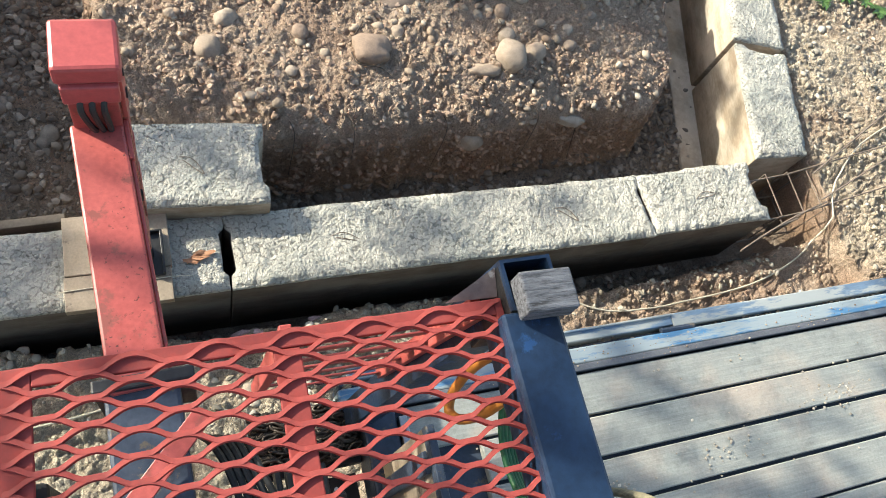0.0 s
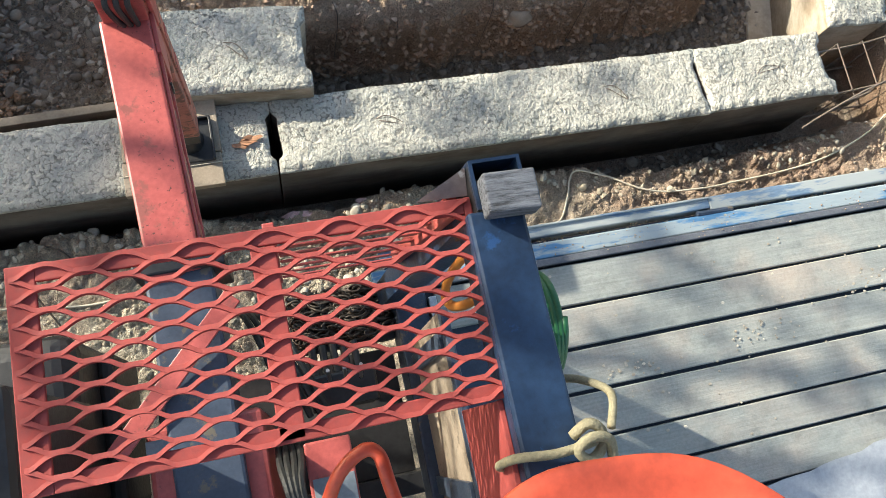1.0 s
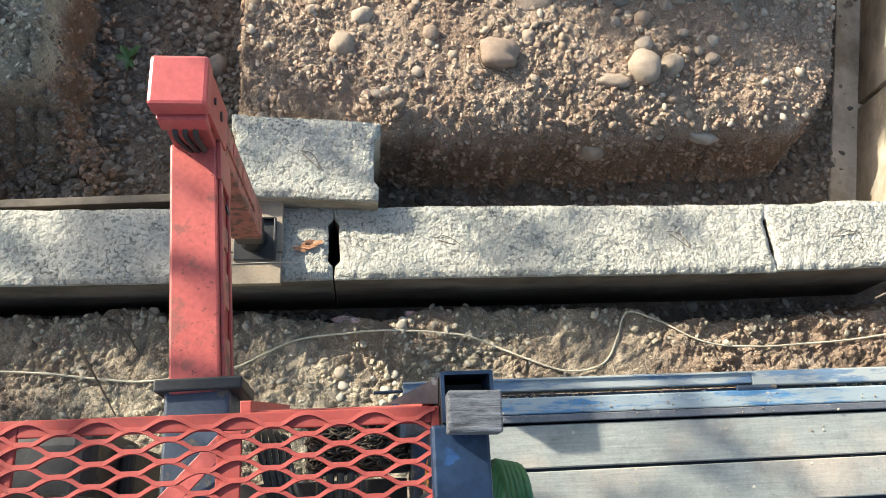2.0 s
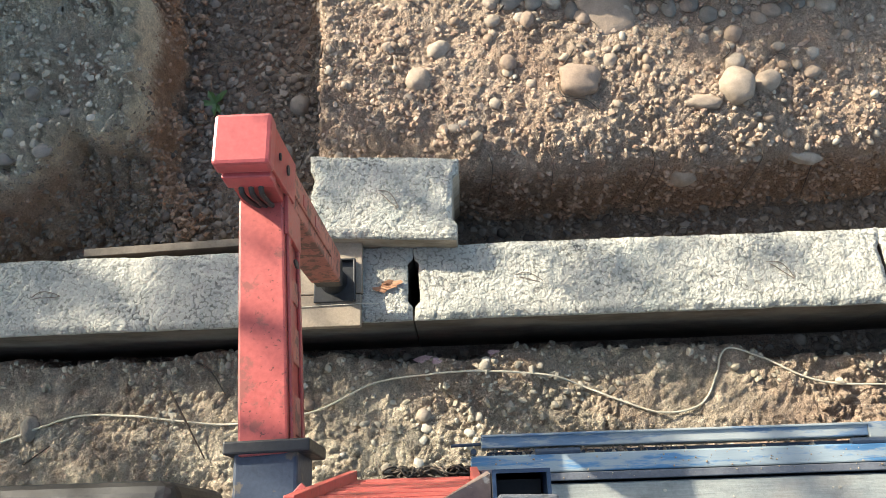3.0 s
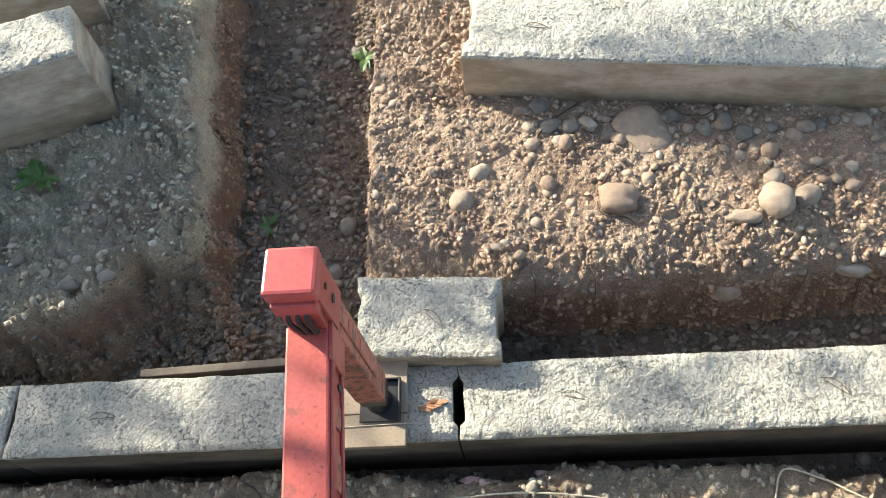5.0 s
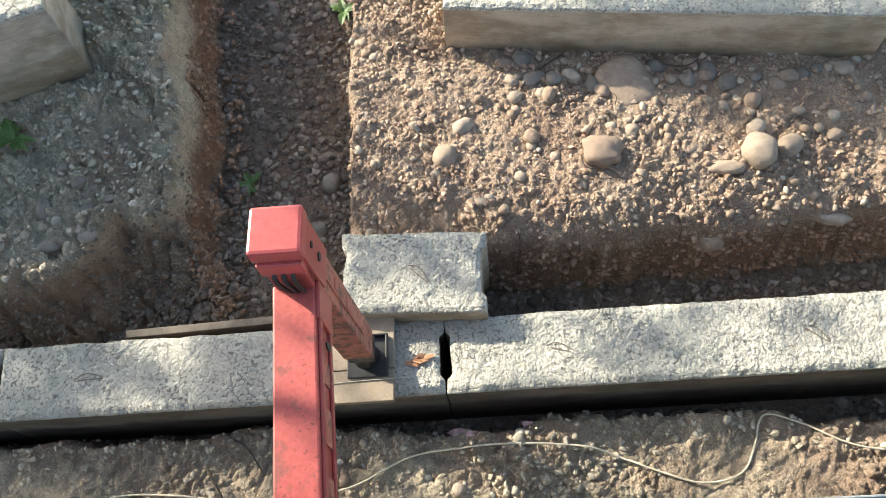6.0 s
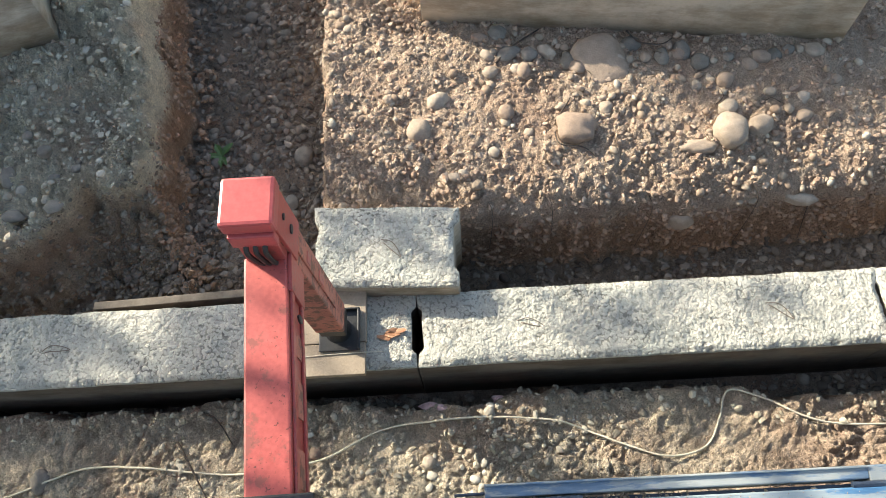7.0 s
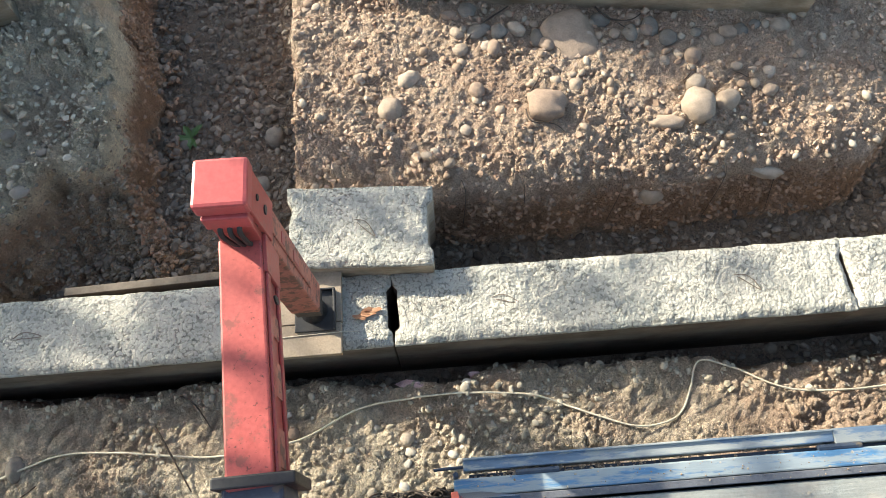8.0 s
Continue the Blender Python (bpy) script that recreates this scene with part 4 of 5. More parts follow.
part("channel_floor", boxed(0.30, 6.6, -0.764, -0.749, 0.78, 0.835, 0.002), BLUE_DULL, truck)
part("head_beam", boxed(0.30, 0.42, -3.1, -0.862, 0.72, 0.90, 0.008), BLUE_DULL, truck, "blue grey steel beam at the head of the bed")
part("head_strip", boxed(0.425, 0.455, -3.1, -0.9, 0.80, 0.915, 0.004), STEEL, truck)
part("chassis_rail", boxed(-2.2, 6.0, -1.58, -1.50, 0.45, 0.69, 0.006), BLACK, truck)
part("chassis_rail", boxed(-2.2, 6.0, -2.44, -2.36, 0.45, 0.69, 0.006), BLACK, truck)
part("chassis_tray", boxed(-0.60, 0.30, -1.50, -1.02, 0.55, 0.60, 0.004), BLACK, truck)
part("chain_tray", boxed(-0.08, 0.298, -1.01, -0.79, 0.74, 0.79, 0.006), BLACK, truck)
for wx in (3.6, 4.8, -2.6):
    for wy in (-1.05, -2.9):
        bm = bmesh.new()
        bmesh.ops.create_cone(bm, cap_ends=True, segments=40, radius1=0.48, radius2=0.48, depth=0.28, matrix=pose(wx, wy, 0.21, 90, 0, 0))
        bmesh.ops.bevel(bm, geom=[e for e in bm.edges if len(e.link_faces) == 2 and e.calc_face_angle(0) > 1], offset=0.05, segments=3, affect="EDGES")
        wheel = part("wheel", bm, RUBBER, truck, "black rubber truck tyre")
        bm = bmesh.new()
        bmesh.ops.create_cone(bm, cap_ends=True, segments=28, radius1=0.27, radius2=0.24, depth=0.30, matrix=pose(wx, wy, 0.21, 90, 0, 0))
        part("rim", bm, BLUE_DULL, wheel)

# fuel tank and cab back
bm = boxed(-1.95, -0.745, -1.42, -0.82, 0.42, 1.05, 0.07, segments=4)
tank = part("fuel_tank", bm, BLACK, truck, "black tank with a ribbed end")
part("tank_cap", boxed(-0.748, -0.69, -1.40, -0.87, 0.40, 0.80, 0.02), RUBBER, tank)
part("cab_back", boxed(-2.6, -0.70, -2.9, -1.06, 1.05, 1.78, 0.03), BLACK, truck)

# outrigger
out = part("outrigger_beam", bmesh.new(), RED, truck, "red outrigger beam with scraped paint")
bm = bmesh.new()
SK = pose(-0.408, -0.02, 0, 0, 0, 3.6)
box(bm, -0.073, 0.073, -0.78, 0.03, 1.23, 1.45, 0.008, SK)
bm.to_mesh(out.data)
bm.free()
for z0, z1 in ((1.39, 1.43), (1.25, 1.28)):
    part("stiffener", boxed(0.0735, 0.084, -0.76, 0.03, z0, z1, 0.003, SK), RED, out)
for y0, y1 in ((-0.72, -0.60), (-0.50, -0.38), (-0.30, -0.22)):
    part("web_pad", boxed(0.0735, 0.079, y0, y1, 1.285, 1.385, 0.002, SK), RED_DUSTY, out, "dusty pink web between the stiffeners")
bm = boxed(0.0725, 0.0865, -0.10, 0.035, 1.245, 1.445, 0.003, SK)
part("side_plate", bm, RED, out)
bm = bmesh.new()
bmesh.ops.create_cone(bm, cap_ends=True, segments=20, radius1=0.030, radius2=0.030, depth=0.006, matrix=SK @ pose(0.0885, -0.17, 1.345, 0, 90, 0) @ Matrix.Diagonal((1, 0.45, 1, 1)))
part("hole", bm, BLACK, out)
bm = bmesh.new()
SL = pose(-0.374, -0.02, 0, 0, 0, 1.2)
box(bm, -0.090, 0.095, -2.9, -0.765, 1.20, 1.435, 0.010, SL)
part("sleeve", bm, BLUE_DULL, out, "scuffed blue grey outrigger housing")
bm = bmesh.new()
box(bm, -0.115, 0.135, -0.775, -0.738, 1.185, 1.462, 0.006, SL)
part("collar", bm, BLACK, out, "black steel collar at the housing's mouth")
top, foot = Vector((-0.402, 0.072, 1.70)), Vector((-0.402, 0.195, 0.13))
ll = (top - foot).length
ax = (top - foot).normalized()
xx = Vector((1, 0, 0))
yy = ax.cross(xx).normalized()
LEG = Matrix(((xx.x, yy.x, ax.x, foot.x), (xx.y, yy.y, ax.y, foot.y), (xx.z, yy.z, ax.z, foot.z), (0, 0, 0, 1)))
bm = bmesh.new()
box(bm, -0.070, 0.070, -0.070, 0.070, 0.16, ll - 0.02, 0.008, LEG)
box(bm, 0.069, 0.078, -0.030, 0.030, 0.45, ll - 0.35, 0.003, LEG)
leg = part("leg", bm, RED_DUSTY, out, "upright red jack leg with a dusty lower end")
bm = bmesh.new()
box(bm, -0.064, 0.064, -0.064, 0.064, 0.05, 0.165, 0.006, LEG)
part("inner_leg", bm, BLACK, leg)
bm = bmesh.new()
box(bm, -0.488, -0.316, -0.008, 0.160, 1.655, 1.725, 0.012)
cap = part("cap", bm, CAP_RED, out, "smooth bright red cap")
part("cap_lip", boxed(-0.476, -0.328, -0.020, 0.150, 1.585, 1.657, 0.006), CAP_RED, cap)
bm = bmesh.new()
box(bm, 0.069, 0.082, -0.072, 0.072, ll - 0.34, ll - 0.02, 0.003, LEG)
part("cheek_plate", bm, RED, leg)
for q, h in ((0.75, 0.10), (1.02, 0.06)):
    bm = bmesh.new()
    box(bm, 0.077, 0.081, -0.022, 0.022, q, q + h, 0.002, LEG)
    part("wear_pad", bm, RED, leg, "pink red wear strip")
for q, w in ((ll - 0.11, 0.012), (ll - 0.22, 0.017)):
    bm = bmesh.new()
    bmesh.ops.create_cone(bm, cap_ends=True, segments=16, radius1=w, radius2=w, depth=0.006, matrix=LEG @ pose(0.084, 0.0, q, 0, 90, 0))
    part("pin_hole", bm, BLACK, leg)
bm = bmesh.new()
for k in range(3):
    tube(bm, spline([(-0.43 + 0.03 * k, 0.0, 1.60), (-0.435 + 0.03 * k, -0.03, 1.57), (-0.42 + 0.025 * k, -0.032, 1.50), (-0.41 + 0.02 * k, -0.02, 1.455)], 5), 0.009, 7)
part("hose", bm, RUBBER, cap, "short black hydraulic hoses under the cap")
part("bracket", boxed(-0.468, -0.338, -0.006, 0.05, 1.44, 1.585, 0.004), RED, cap)
bm = boxed(-0.50, -0.29, 0.085, 0.305, 0.052, 0.066, 0.004)
box(bm, -0.30, -0.288, 0.085, 0.305, 0.064, 0.092, 0.003)
box(bm, -0.50, -0.29, 0.296, 0.306, 0.064, 0.092, 0.003)
bmesh.ops.create_cone(bm, cap_ends=True, segments=20, radius1=0.07, radius2=0.05, depth=0.07, matrix=pose(-0.402, 0.195, 0.10))
part("foot_plate", bm, BLACK, out, "black steel foot plate on the boards")

# operator's platform
PX0, PX1, PY0, PY1, PZ = -0.472, 0.250, -1.333, -0.997, 2.41
plat = part("platform_frame", bmesh.new(), RED_MESH, truck, "red steel frame of the mesh footplate")
bm = bmesh.new()
for a in ((PX0, PX0 + 0.042, PY0, PY1), (-0.118, -0.078, PY0 + 0.004, PY1 - 0.03), (PX1 - 0.014, PX1, PY0, PY1)):
    box(bm, *a, PZ - 0.008, PZ + 0.0005, 0.002)
box(bm, PX0 + 0.042, PX1 - 0.014, PY1 - 0.028, PY1, PZ - 0.008, PZ + 0.0005, 0.002)
box(bm, PX0 + 0.042, PX1 - 0.014, PY0, PY0 + 0.026, PZ - 0.008, PZ + 0.0005, 0.002)
box(bm, PX0, PX1, PY1 - 0.004, PY1 + 0.001, PZ - 0.05, PZ - 0.0085, 0.001)
box(bm, PX0, PX0 + 0.005, PY0, PY1, PZ - 0.05, PZ - 0.009, 0.001)
bm.to_mesh(plat.data)
bm.free()
bm = bmesh.new()
LW, SW = 0.111, 0.0345
rows = int((PY1 - PY0) / (SW / 2))


def strand(bm, p, q):
    prev = None
    for i in range(9):
        s = i / 8
        x = p[0] + (q[0] - p[0]) * s
        y = p[1] + (q[1] - p[1]) * math.sin(math.pi / 2 * max(0.0, (s - 0.30) / 0.70)) ** 0.95
        if not (PX0 + 0.006 < x < PX1 - 0.004):
            prev = None
            continue
        tilt = 0.0035
        vs = [bm.verts.new((x, y + dy, PZ + dz)) for dy, dz in ((-0.0042, -tilt), (0.0036, -tilt - 0.002), (0.0042, tilt + 0.001), (-0.0036, tilt + 0.003))]
        if prev:
            for k in range(4):
                bm.faces.new((prev[k], prev[(k + 1) % 4], vs[(k + 1) % 4], vs[k]))
        prev = vs


for j in range(rows):
    y = PY0 + 0.004 + j * SW / 2
    for i in range(-1, 9):
        x = PX0 + (i + 0.5 * (j % 2)) * LW
        strand(bm, (x, y), (x + LW / 2, y + SW / 2))
        strand(bm, (x, y), (x - LW / 2, y + SW / 2))
bmesh.ops.recalc_face_normals(bm, faces=bm.faces)
part("mesh_panel", bm, RED_MESH, plat, "red expanded metal mesh panel", smooth=False)

# upright post and cross tube
bm = bmesh.new()
vs = hollow(bm, 0.252, 0.342, -1.030, -0.944, 0.72, 2.44)
for v in vs:
    v.co.y += 0.13 * (2.44 - v.co.z) / 1.56
# added black plug stands in for the shade inside the hollow post
plug = boxed(0.260, 0.334, -1.020, -0.954, 2.2, 2.36)
post = part("post", bm, BLUE_DARK, truck, "dark blue square post open at its top")
part("post_inside", plug, BLACK, post)
bm = boxed(0.232, 0.330, -2.2, -1.032, 2.345, 2.437, 0.006)
part("cross_tube", bm, BLUE_DARK, post, "dark blue square tube with scuffed paint")
part("edge_plate", boxed(0.2515, 0.2545, -1.9, -0.95, 2.30, 2.43, 0.001), BLACK, post)
bm = bmesh.new()
for y0 in (-0.992,):
    a = [bm.verts.new(p) for p in ((0.25, -0.948, 2.42), (0.25, -0.992, 2.40), (0.16, -0.99, 2.40), (0.25, -0.93, 2.25))]
    bm.faces.new((a[0], a[1], a[2]))
    bm.faces.new((a[0], a[2], a[3]))
    bm.faces.new((a[1], a[3], a[2]))
    bm.faces.new((a[0], a[3], a[1]))
part("gusset", bm, RUST, plat)
part("side_panel", boxed(0.222, 0.232, -1.75, -1.335, 2.1, 2.40, 0.002), RED_MESH, plat)

# headboard of the bed
head = part("headboard", boxed(0.338, 0.352, -2.6, -1.04, 0.905, 1.48, 0.003), BOARD, truck, "dusty brown plywood headboard")
part("top_rail", boxed(0.334, 0.358, -2.6, -1.04, 1.483, 1.53, 0.004), BLUE_DULL, head)
for k in range(4):
    part("stile", boxed(0.322, 0.3365, -1.16 - 0.42 * k, -1.10 - 0.42 * k, 0.905, 1.48, 0.003), BLUE_DULL, head)

# louvred guard below the platform's front edge
guard = part("guard_panel", boxed(-0.074, 0.227, -0.006, 0.006, 0.735, 0.76, 0.001, pose(0, -0.895, 1.56, 7.2, 0, 0)), RED, truck, "red louvred guard below the platform's front edge")
for lx in (-0.085, 0.238):
    tl = Vector((lx, -0.985, 2.33)) - Vector((lx, -0.880, 1.55))
    bm = boxed(-0.010, 0.010, -0.02, 0.02, 0, tl.length, 0.002, Matrix.Translation((lx, -0.880, 1.55)) @ tl.to_track_quat("Z", "Y").to_matrix().to_4x4())
    part("guard_rail", bm, RED, guard)
for k in range(7):
    z = 1.58 + 0.113 * k
    y = -0.876 - 0.095 * (z - 1.56) / 0.76
    part("louvre", boxed(-0.074, 0.227, -0.025, 0.025, -0.002, 0.002, 0.001, pose(0, y - 0.012, z, -80, 0, 0)), RED, guard)

# crane base below the platform
part("crane_base", boxed(-0.50, -0.19, -2.2, -1.20, 0.70, 1.40, 0.015), RED, truck, "faded red crane base box")
part("label_plate", boxed(-0.50, -0.41, -1.30, -1.235, 1.402, 1.408, 0.001), STICKER, truck, "pale blue label plate")
bm = bmesh.new()
d = Vector((-0.571, -1.26, 1.44)) - Vector((-0.215, -0.90, 1.50))
box(bm, -0.026, 0.026, -0.006, 0.006, 0, d.length, 0.002, Matrix.Translation((-0.215, -0.90, 1.50)) @ d.to_track_quat("Z", "Y").to_matrix().to_4x4())
part("brace", bm, RED, truck, "flat red diagonal brace")
bm = bmesh.new()
for k in range(5):
    tube(bm, spline([(-0.24 + 0.022 * k, -0.84 - 0.01 * k, 0.95), (-0.2 + 0.022 * k, -0.93, 1.22), (-0.16 + 0.02 * k, -1.05, 1.32), (-0.12 + 0.03 * k, -1.25, 1.25)], 6), 0.010, 7)
part("hydraulic_hose", bm, RUBBER, truck, "bundle of black hydraulic hoses")
bm = bmesh.new()
for k in range(5):
    tube(bm, [(-0.02 + 0.035 * k, -1.20, 1.05), (-0.02 + 0.035 * k, -1.02, 1.02)], 0.013, 10)
box(bm, -0.05, 0.17, -1.23, -1.12, 0.90, 1.10, 0.01)
part("valve_block", bm, BLACK, truck, "black hydraulic valve block")
for k in range(3):
    bm = bmesh.new()
    tube(bm, [(0.02 + 0.05 * k, -1.15, 1.10), (0.01 + 0.05 * k, -1.13, 1.30)], 0.006, 8)
    part("valve_rod", bm, STEEL, truck)
bm = bmesh.new()
tube(bm, spline([(-0.10, -1.55, 1.95), (-0.045, -1.42, 2.08), (0.01, -1.372, 2.11), (0.045, -1.38, 2.11), (0.06, -1.45, 2.08), (0.10, -1.62, 1.95)], 7), 0.014, 10)
part("control_lever", bm, ORANGE, truck, "bent orange tube handle", smooth=True)
part("valve_cover", boxed(-0.095, 0.035, -1.9, -1.325, 1.36, 1.40, 0.006), RED, truck, "faded red cover plate with a pale label")
part("label_plate", boxed(-0.085, 0.03, -1.50, -1.425, 1.4015, 1.406, 0.001), STICKER, truck)
bm = bmesh.new()
for k in range(4):
    tube(bm, spline([(-0.17 + 0.018 * k, -1.30, 1.1), (-0.165 + 0.02 * k, -1.36, 1.40), (-0.15 + 0.012 * k, -1.44, 1.5), (-0.13 + 0.012 * k, -1.60, 1.46)], 6), 0.010, 7)
part("hydraulic_hose", bm, RUBBER, truck, "grey sleeved hoses beside the cover")

# seat
bm = bmesh.new()
N, M = 22, 14
grid = []
for i in range(N + 1):
    a = -1 + 2 * i / N
    row = []
    for j in range(M + 1):
        b = j / M
        front = -1.435 - 0.10 * abs(a) ** 3 - 0.02 * a
        x = 0.285 + 0.235 * a * (1 - 0.08 * (1 - b))
        y = front - 0.42 * b
        z = 2.70 - 0.05 * math.sin(math.pi * min(1, b * 1.3)) + 0.05 * abs(a) ** 3 - 0.045 * (1 - b) ** 6
        row.append(bm.verts.new((x, y, z)))
    grid.append(row)
for i in range(N):
    for j in range(M):
        bm.faces.new((grid[i][j], grid[i + 1][j], grid[i + 1][j + 1], grid[i][j + 1]))
bmesh.ops.recalc_face_normals(bm, faces=bm.faces)
bmesh.ops.solidify(bm, geom=bm.faces[:], thickness=0.012)
seat = part("operator_seat", bm, ORANGE, truck, "orange moulded plastic operator's seat", smooth=True)
part("seat_post", boxed(0.22, 0.35, -1.78, -1.60, 1.4, 2.63, 0.01), BLACK, seat)

# ---- loose things on the truck ----
wb = thing("wood_block", "weathered grey wooden block wedged on the post", "wood block", (0.30, -1.018, 2.44), -1.5)
part("block_body", boxed(-0.043, 0.046, -0.034, 0.034, 0.002, 0.045, 0.004), OLD_WOOD, wb)

bm = bmesh.new()
loop = [(0.225, -1.425, 2.45), (0.28, -1.43, 2.462), (0.345, -1.425, 2.455), (0.362, -1.42, 2.40), (0.345, -1.44, 2.335), (0.28, -1.45, 2.325), (0.22, -1.44, 2.34), (0.21, -1.43, 2.40)]
tube(bm, spline(loop, 6, True), 0.0075, 8, closed=True)
knot = [(0.30, -1.40, 2.475), (0.335, -1.38, 2.495), (0.365, -1.40, 2.485), (0.36, -1.44, 2.47), (0.325, -1.455, 2.48), (0.30, -1.43, 2.495), (0.33, -1.41, 2.505), (0.375, -1.42, 2.49), (0.385, -1.46, 2.465)]
tube(bm, spline([(0.335 + (x - 0.335) * 0.7, -1.42 + (y + 1.42) * 0.7 - 0.005, 2.452 + (z - 2.47) * 0.7) for x, y, z in knot], 6), 0.0085, 8)
tube(bm, spline([(0.37, -1.41, 2.47), (0.395, -1.36, 2.44), (0.375, -1.33, 2.38), (0.345, -1.32, 2.36)], 6), 0.007, 8)
tagged(part("rope", bm, ROPE, None, smooth=True), "knotted beige rope tied round the blue tube", "rope")

bm = bmesh.new()
turns = []
for i in range(5 * 30):
    a, k = i * math.tau / 30, i / 30
    turns.append((0.412 + 0.009 * k + 0.008 * math.cos(a), -1.20 + (0.135 - 0.003 * k) * math.sin(a + 0.05 * k), 1.98 + (0.135 + 0.004 * k) * math.cos(a)))
tube(bm, turns, 0.008, 8)
tagged(part("garden_hose", bm, GREEN_HOSE, None, smooth=True), "coil of green hose hanging beside the blue tube", "hose")

bm = bmesh.new()
turns = [(0.285 + 0.016 * math.cos(a), -1.085 + 0.045 * math.sin(a), 2.14 + 0.19 * math.cos(a) + 0.004 * a / 6) for a in [i * math.tau / 28 for i in range(3 * 28)]]
tube(bm, turns, 0.010, 8)
tagged(part("cable_coil", bm, YELLOW, None, smooth=True), "coil of orange cable hanging under the blue tube", "cable")

# chain heap on the tray
g = np.random.default_rng(9)
bm = bmesh.new()
for k in range(420):
    x, y = g.uniform(-0.06, 0.28), g.uniform(-0.985, -0.80)
    z = 0.80 + 0.05 * g.random()
    m = pose(x, y, z, g.uniform(-70, 70), g.uniform(-30, 30), g.uniform(-40, 40))
    tube(bm, [m @ Vector((0.026 * math.cos(a), 0.012 * math.sin(a), 0)) for a in [i * math.tau / 10 for i in range(10)]], 0.0045, 5, closed=True)
tagged(part("lifting_chain", bm, CHAIN, None, smooth=True), "heap of dark oily lifting chain on the tray", "chain")

# sheet on the deck
bm = bmesh.new()
rows_ = []
for i in range(41):
    x = 1.25 + 0.06 * i
    rows_.append([bm.verts.new((x, -1.83 + 0.10 * (x - 1.5) + 0.02 * noise.noise((x * 9, 1, 0)) - 0.05 * j, 0.886 + 0.006 * noise.noise((x * 4, j * 0.4, 2)))) for j in range(16)])
for i in range(40):
    for j in range(15):
        bm.faces.new((rows_[i][j], rows_[i + 1][j], rows_[i + 1][j + 1], rows_[i][j + 1]))
tagged(part("sheet", bm, TARP, None, smooth=True), "pale grey sheet spread on the deck planks", "sheet")

# crumbs on the deck
V, F, at = [], [], 0
for cx, cy, sp, n in ((1.15, -1.30, 0.07, 26), (1.75, -1.27, 0.09, 30), (2.3, -1.15, 0.12, 46), (1.4, -1.45, 0.3, 30), (1.2, -0.80, 0.35, 22), (2.0, -1.1, 0.7, 60)):
    for k in range(n):
        v, f = ICO1
        s = g.uniform(0.003, 0.009)
        V.append(v * (s, s * 0.8, s * 0.22) + (cx + g.normal(0, sp), np.clip(cy + g.normal(0, sp * 0.25), -1.9, -0.78), 0.881))
        F.append(f + at)
        at += len(v)
tagged(new("crumbs", fast_mesh("crumbs", np.concatenate(V), np.concatenate(F), PEB_GREY)), "pale mortar crumbs scattered on the deck planks", "crumbs", kind="stuff")


def debris(name, label, count, x0, x1, y0, y1, z, r_lo, r_hi, seed):
    g = np.random.default_rng(seed)
    V, F = [], []
    v, f = ICO1
    for k in range(count):
        x = g.uniform(x0, x1)
        if vnoise(x * 4, seed, 9) < g.uniform(-0.4, 0.15):
            continue
        r = r_lo * (r_hi / r_lo) ** (g.random() ** 2)
        p = v * r * g.uniform(0.6, 1.0, 3) * (1 + g.normal(0, 0.14, (len(v), 1)))
        F.append(f + len(v) * len(V))
        V.append(p + (x, g.uniform(y0, y1), z + r * 0.5))
    tagged(new(name, fast_mesh(name, np.concatenate(V), np.concatenate(F), PEB_PALE)), label, "gravel", kind="stuff")


debris("gravel", "earth and gravel caught between the blue side rails", 900, 0.30, 4.2, -0.764, -0.741, 0.836, 0.004, 0.013, 21)
debris("mortar_crumbs", "pale mortar crumbs on the blue side rail", 260, 0.30, 4.0, -0.825, -0.77, 0.882, 0.0015, 0.006, 22)
debris("mortar_crumbs", "pale mortar crumbs on the rusty edging", 200, 0.32, 4.0, -0.856, -0.834, 0.892, 0.0015, 0.006, 23)

# ---- trees that shade the site ----
def bump2(x, y, cx, cy, rx, ry):
    return np.exp(-((x - cx) / rx) ** 2 - ((y - cy) / ry) ** 2)


def canopy_cover(x, y):
    """How closely leafed the crowns are, by where their shade falls on level ground; clumps with gaps between."""
    c = 0.03 + 0 * x
    c = c + 1.4 * smooth(-0.55, -0.85, x) * smooth(0.60, 0.40, y) * smooth(-1.2, -0.9, y) * (0.75 + 0.25 * smooth(-0.2, 0.05, y))
    c = c + 1.0 * smooth(-0.40, -0.55, y) * smooth(-0.3, -0.6, x) * smooth(-1.7, -1.4, y)
    c = c + 0.75 * bump2(x, y, 0.05, 0.58, 0.34, 0.20)
    c = c + 0.90 * bump2(x, y, 1.55, 0.27, 0.30, 0.13) + 0.40 * bump2(x, y, 0.95, 0.12, 0.22, 0.14)
    c = c + 0.40 * bump2(x, y, 0.55, -0.22, 0.45, 0.17)
    c = c + 0.25 * bump2(x, y, 3.35, 1.25, 0.22, 0.16)
    c = c + 0.17 * smooth(-0.9, -1.5, y)
    c = c * (1 - smooth(-0.95, -0.6, x) * smooth(2.05, 1.8, x) * smooth(0.72, 0.9, y) * smooth(3.4, 3.0, y))
    c = c + 1.1 * smooth(1.4, 1.8, x) * smooth(1.24, 1.36, y + 0.12 * (x - 2.35)) * smooth(1.78, 1.6, y) * smooth(3.4, 3.1, x)
    c = c * (1 - 0.85 * bump2(x, y, 1.9, -2.1, 0.45, 0.6))
    gaps = fbm(x, y, 2.1, 3, 83)
    return np.clip(c * (1 + 2.2 * gaps), 0, 1.9)


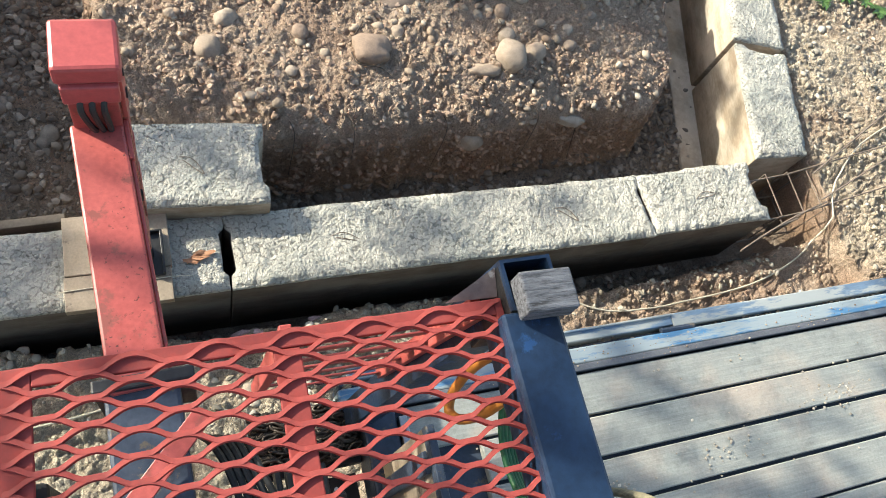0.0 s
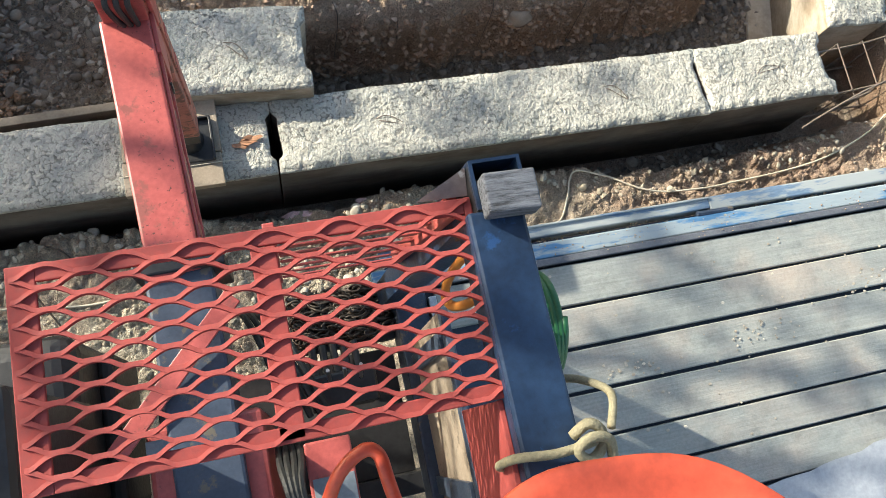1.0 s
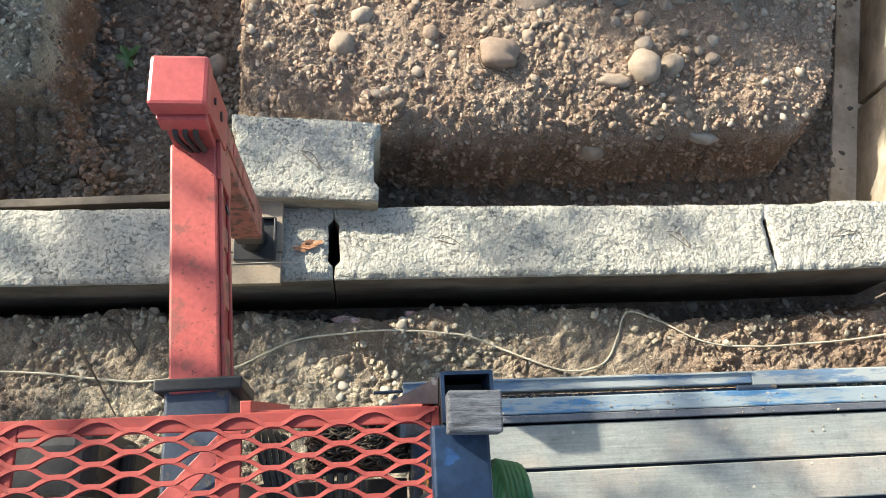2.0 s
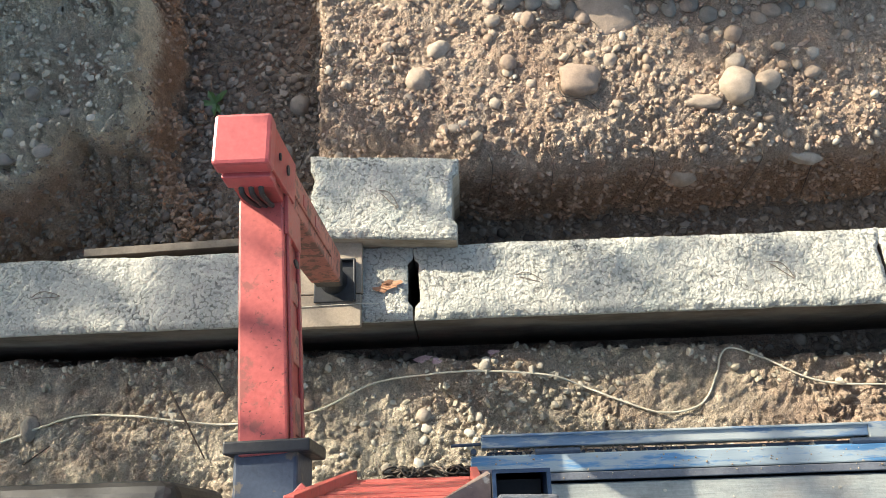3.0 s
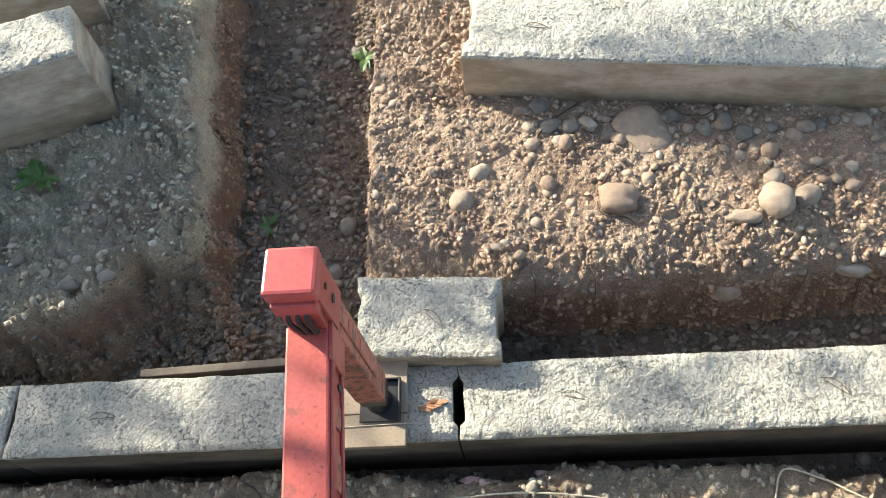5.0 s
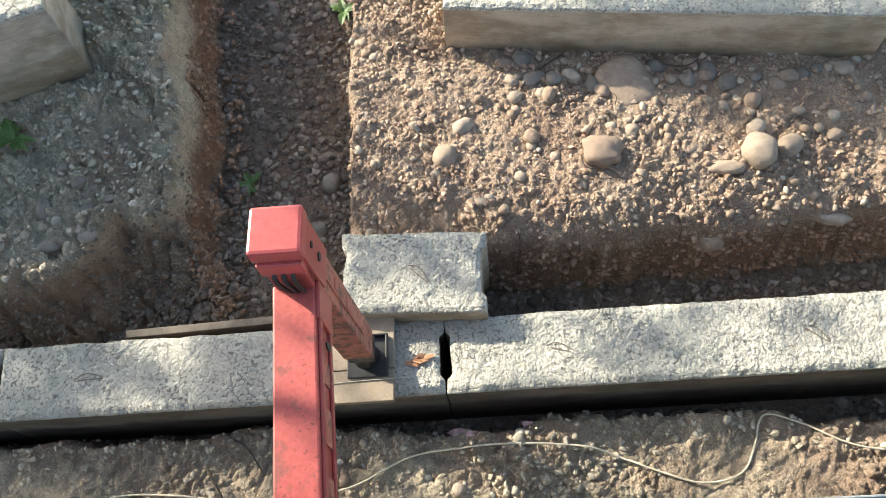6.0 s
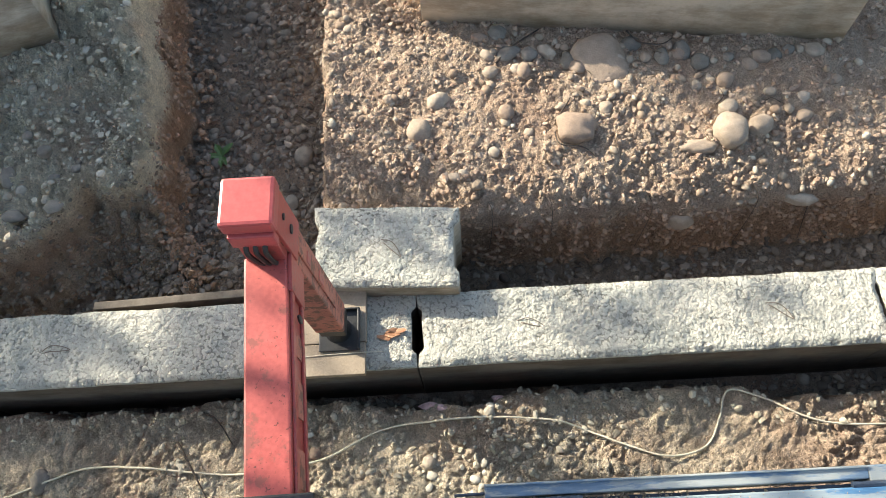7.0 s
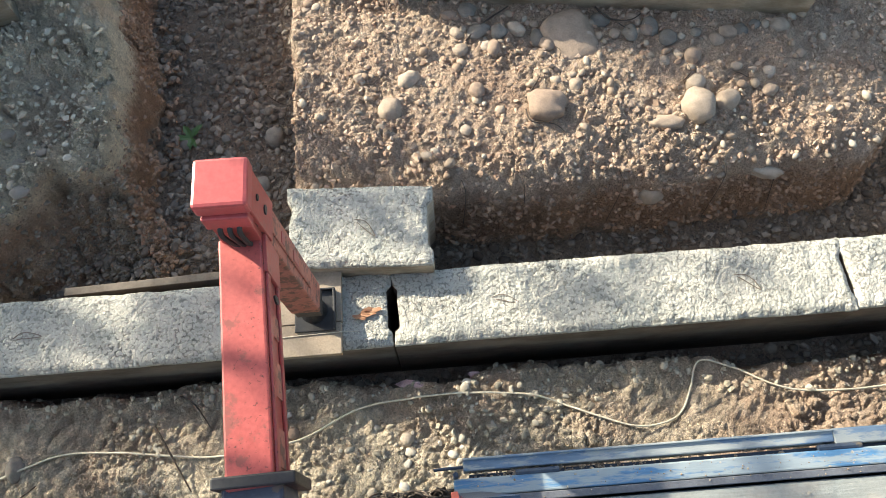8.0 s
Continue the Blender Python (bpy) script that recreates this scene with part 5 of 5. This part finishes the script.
def tree(label, x, y, z_low, reach, leaves, seed, west):
    """A broad tree: trunk, limbs to the clumps of its crown, and a crown of single leaves."""
    g = np.random.default_rng(seed)
    par = thing("tree", label, "tree", (x, y, -0.05), group="trees")
    px, py = g.uniform(-4.5, 6.5, leaves * 12), g.uniform(-6.5, 4.2, leaves * 12)
    side = (py < -0.7 - 0.15 * px) if west else (py >= -0.7 - 0.15 * px)
    keep = side & (g.random(len(px)) < canopy_cover(px, py) * 0.5)
    px, py = px[keep][:leaves], py[keep][:leaves]
    d = reach + 1.6 * fbm(px, py, 0.7, 2, seed) + g.uniform(-0.5, 0.5, len(px))
    c = np.stack([px, py, 0 * px], 1) + d[:, None] * np.array(sun_dir) - (x, y, -0.05)
    n = len(c)
    bm = bmesh.new()
    mid = c.mean(0)
    top = Vector((mid[0] * 0.6, mid[1] * 0.6, mid[2] + 0.6))
    tube(bm, spline([(0, 0, 0), (0.1, 0.05, z_low * 0.5), (0.05, 0.1, z_low), top], 6), 0.19, 10, taper=0.3)
    fork = Vector((0.05, 0.1, z_low))
    for k in g.integers(0, n, 16):
        e = Vector(c[k])
        tube(bm, spline([fork, fork.lerp(e, 0.5) + Vector((0, 0, 0.3)), e], 5), 0.06, 6, taper=0.2)
    part("trunk", bm, BARK, par)
    s = g.uniform(0.05, 0.085, (n, 1))
    d1, d2 = g.normal(size=(n, 3)), g.normal(size=(n, 3))
    d1 /= np.linalg.norm(d1, axis=1)[:, None]
    d2 -= d1 * (d1 * d2).sum(1)[:, None]
    d2 /= np.linalg.norm(d2, axis=1)[:, None]
    v = np.stack([c - d1 * s, c + d2 * s * 0.5, c + d1 * s, c - d2 * s * 0.5], 1).reshape(-1, 3)
    crown = new("crown", fast_mesh("crown", v, np.arange(len(v)).reshape(-1, 4), LEAF))
    crown.parent = par
    return par


tree("leafy broad tree standing behind the site", -8.9, 7.4, 3.2, 11.5, 9000, 1, False)
tree("leafy broad tree standing beside the site", -7.6, 2.9, 3.0, 11.0, 8500, 2, True)
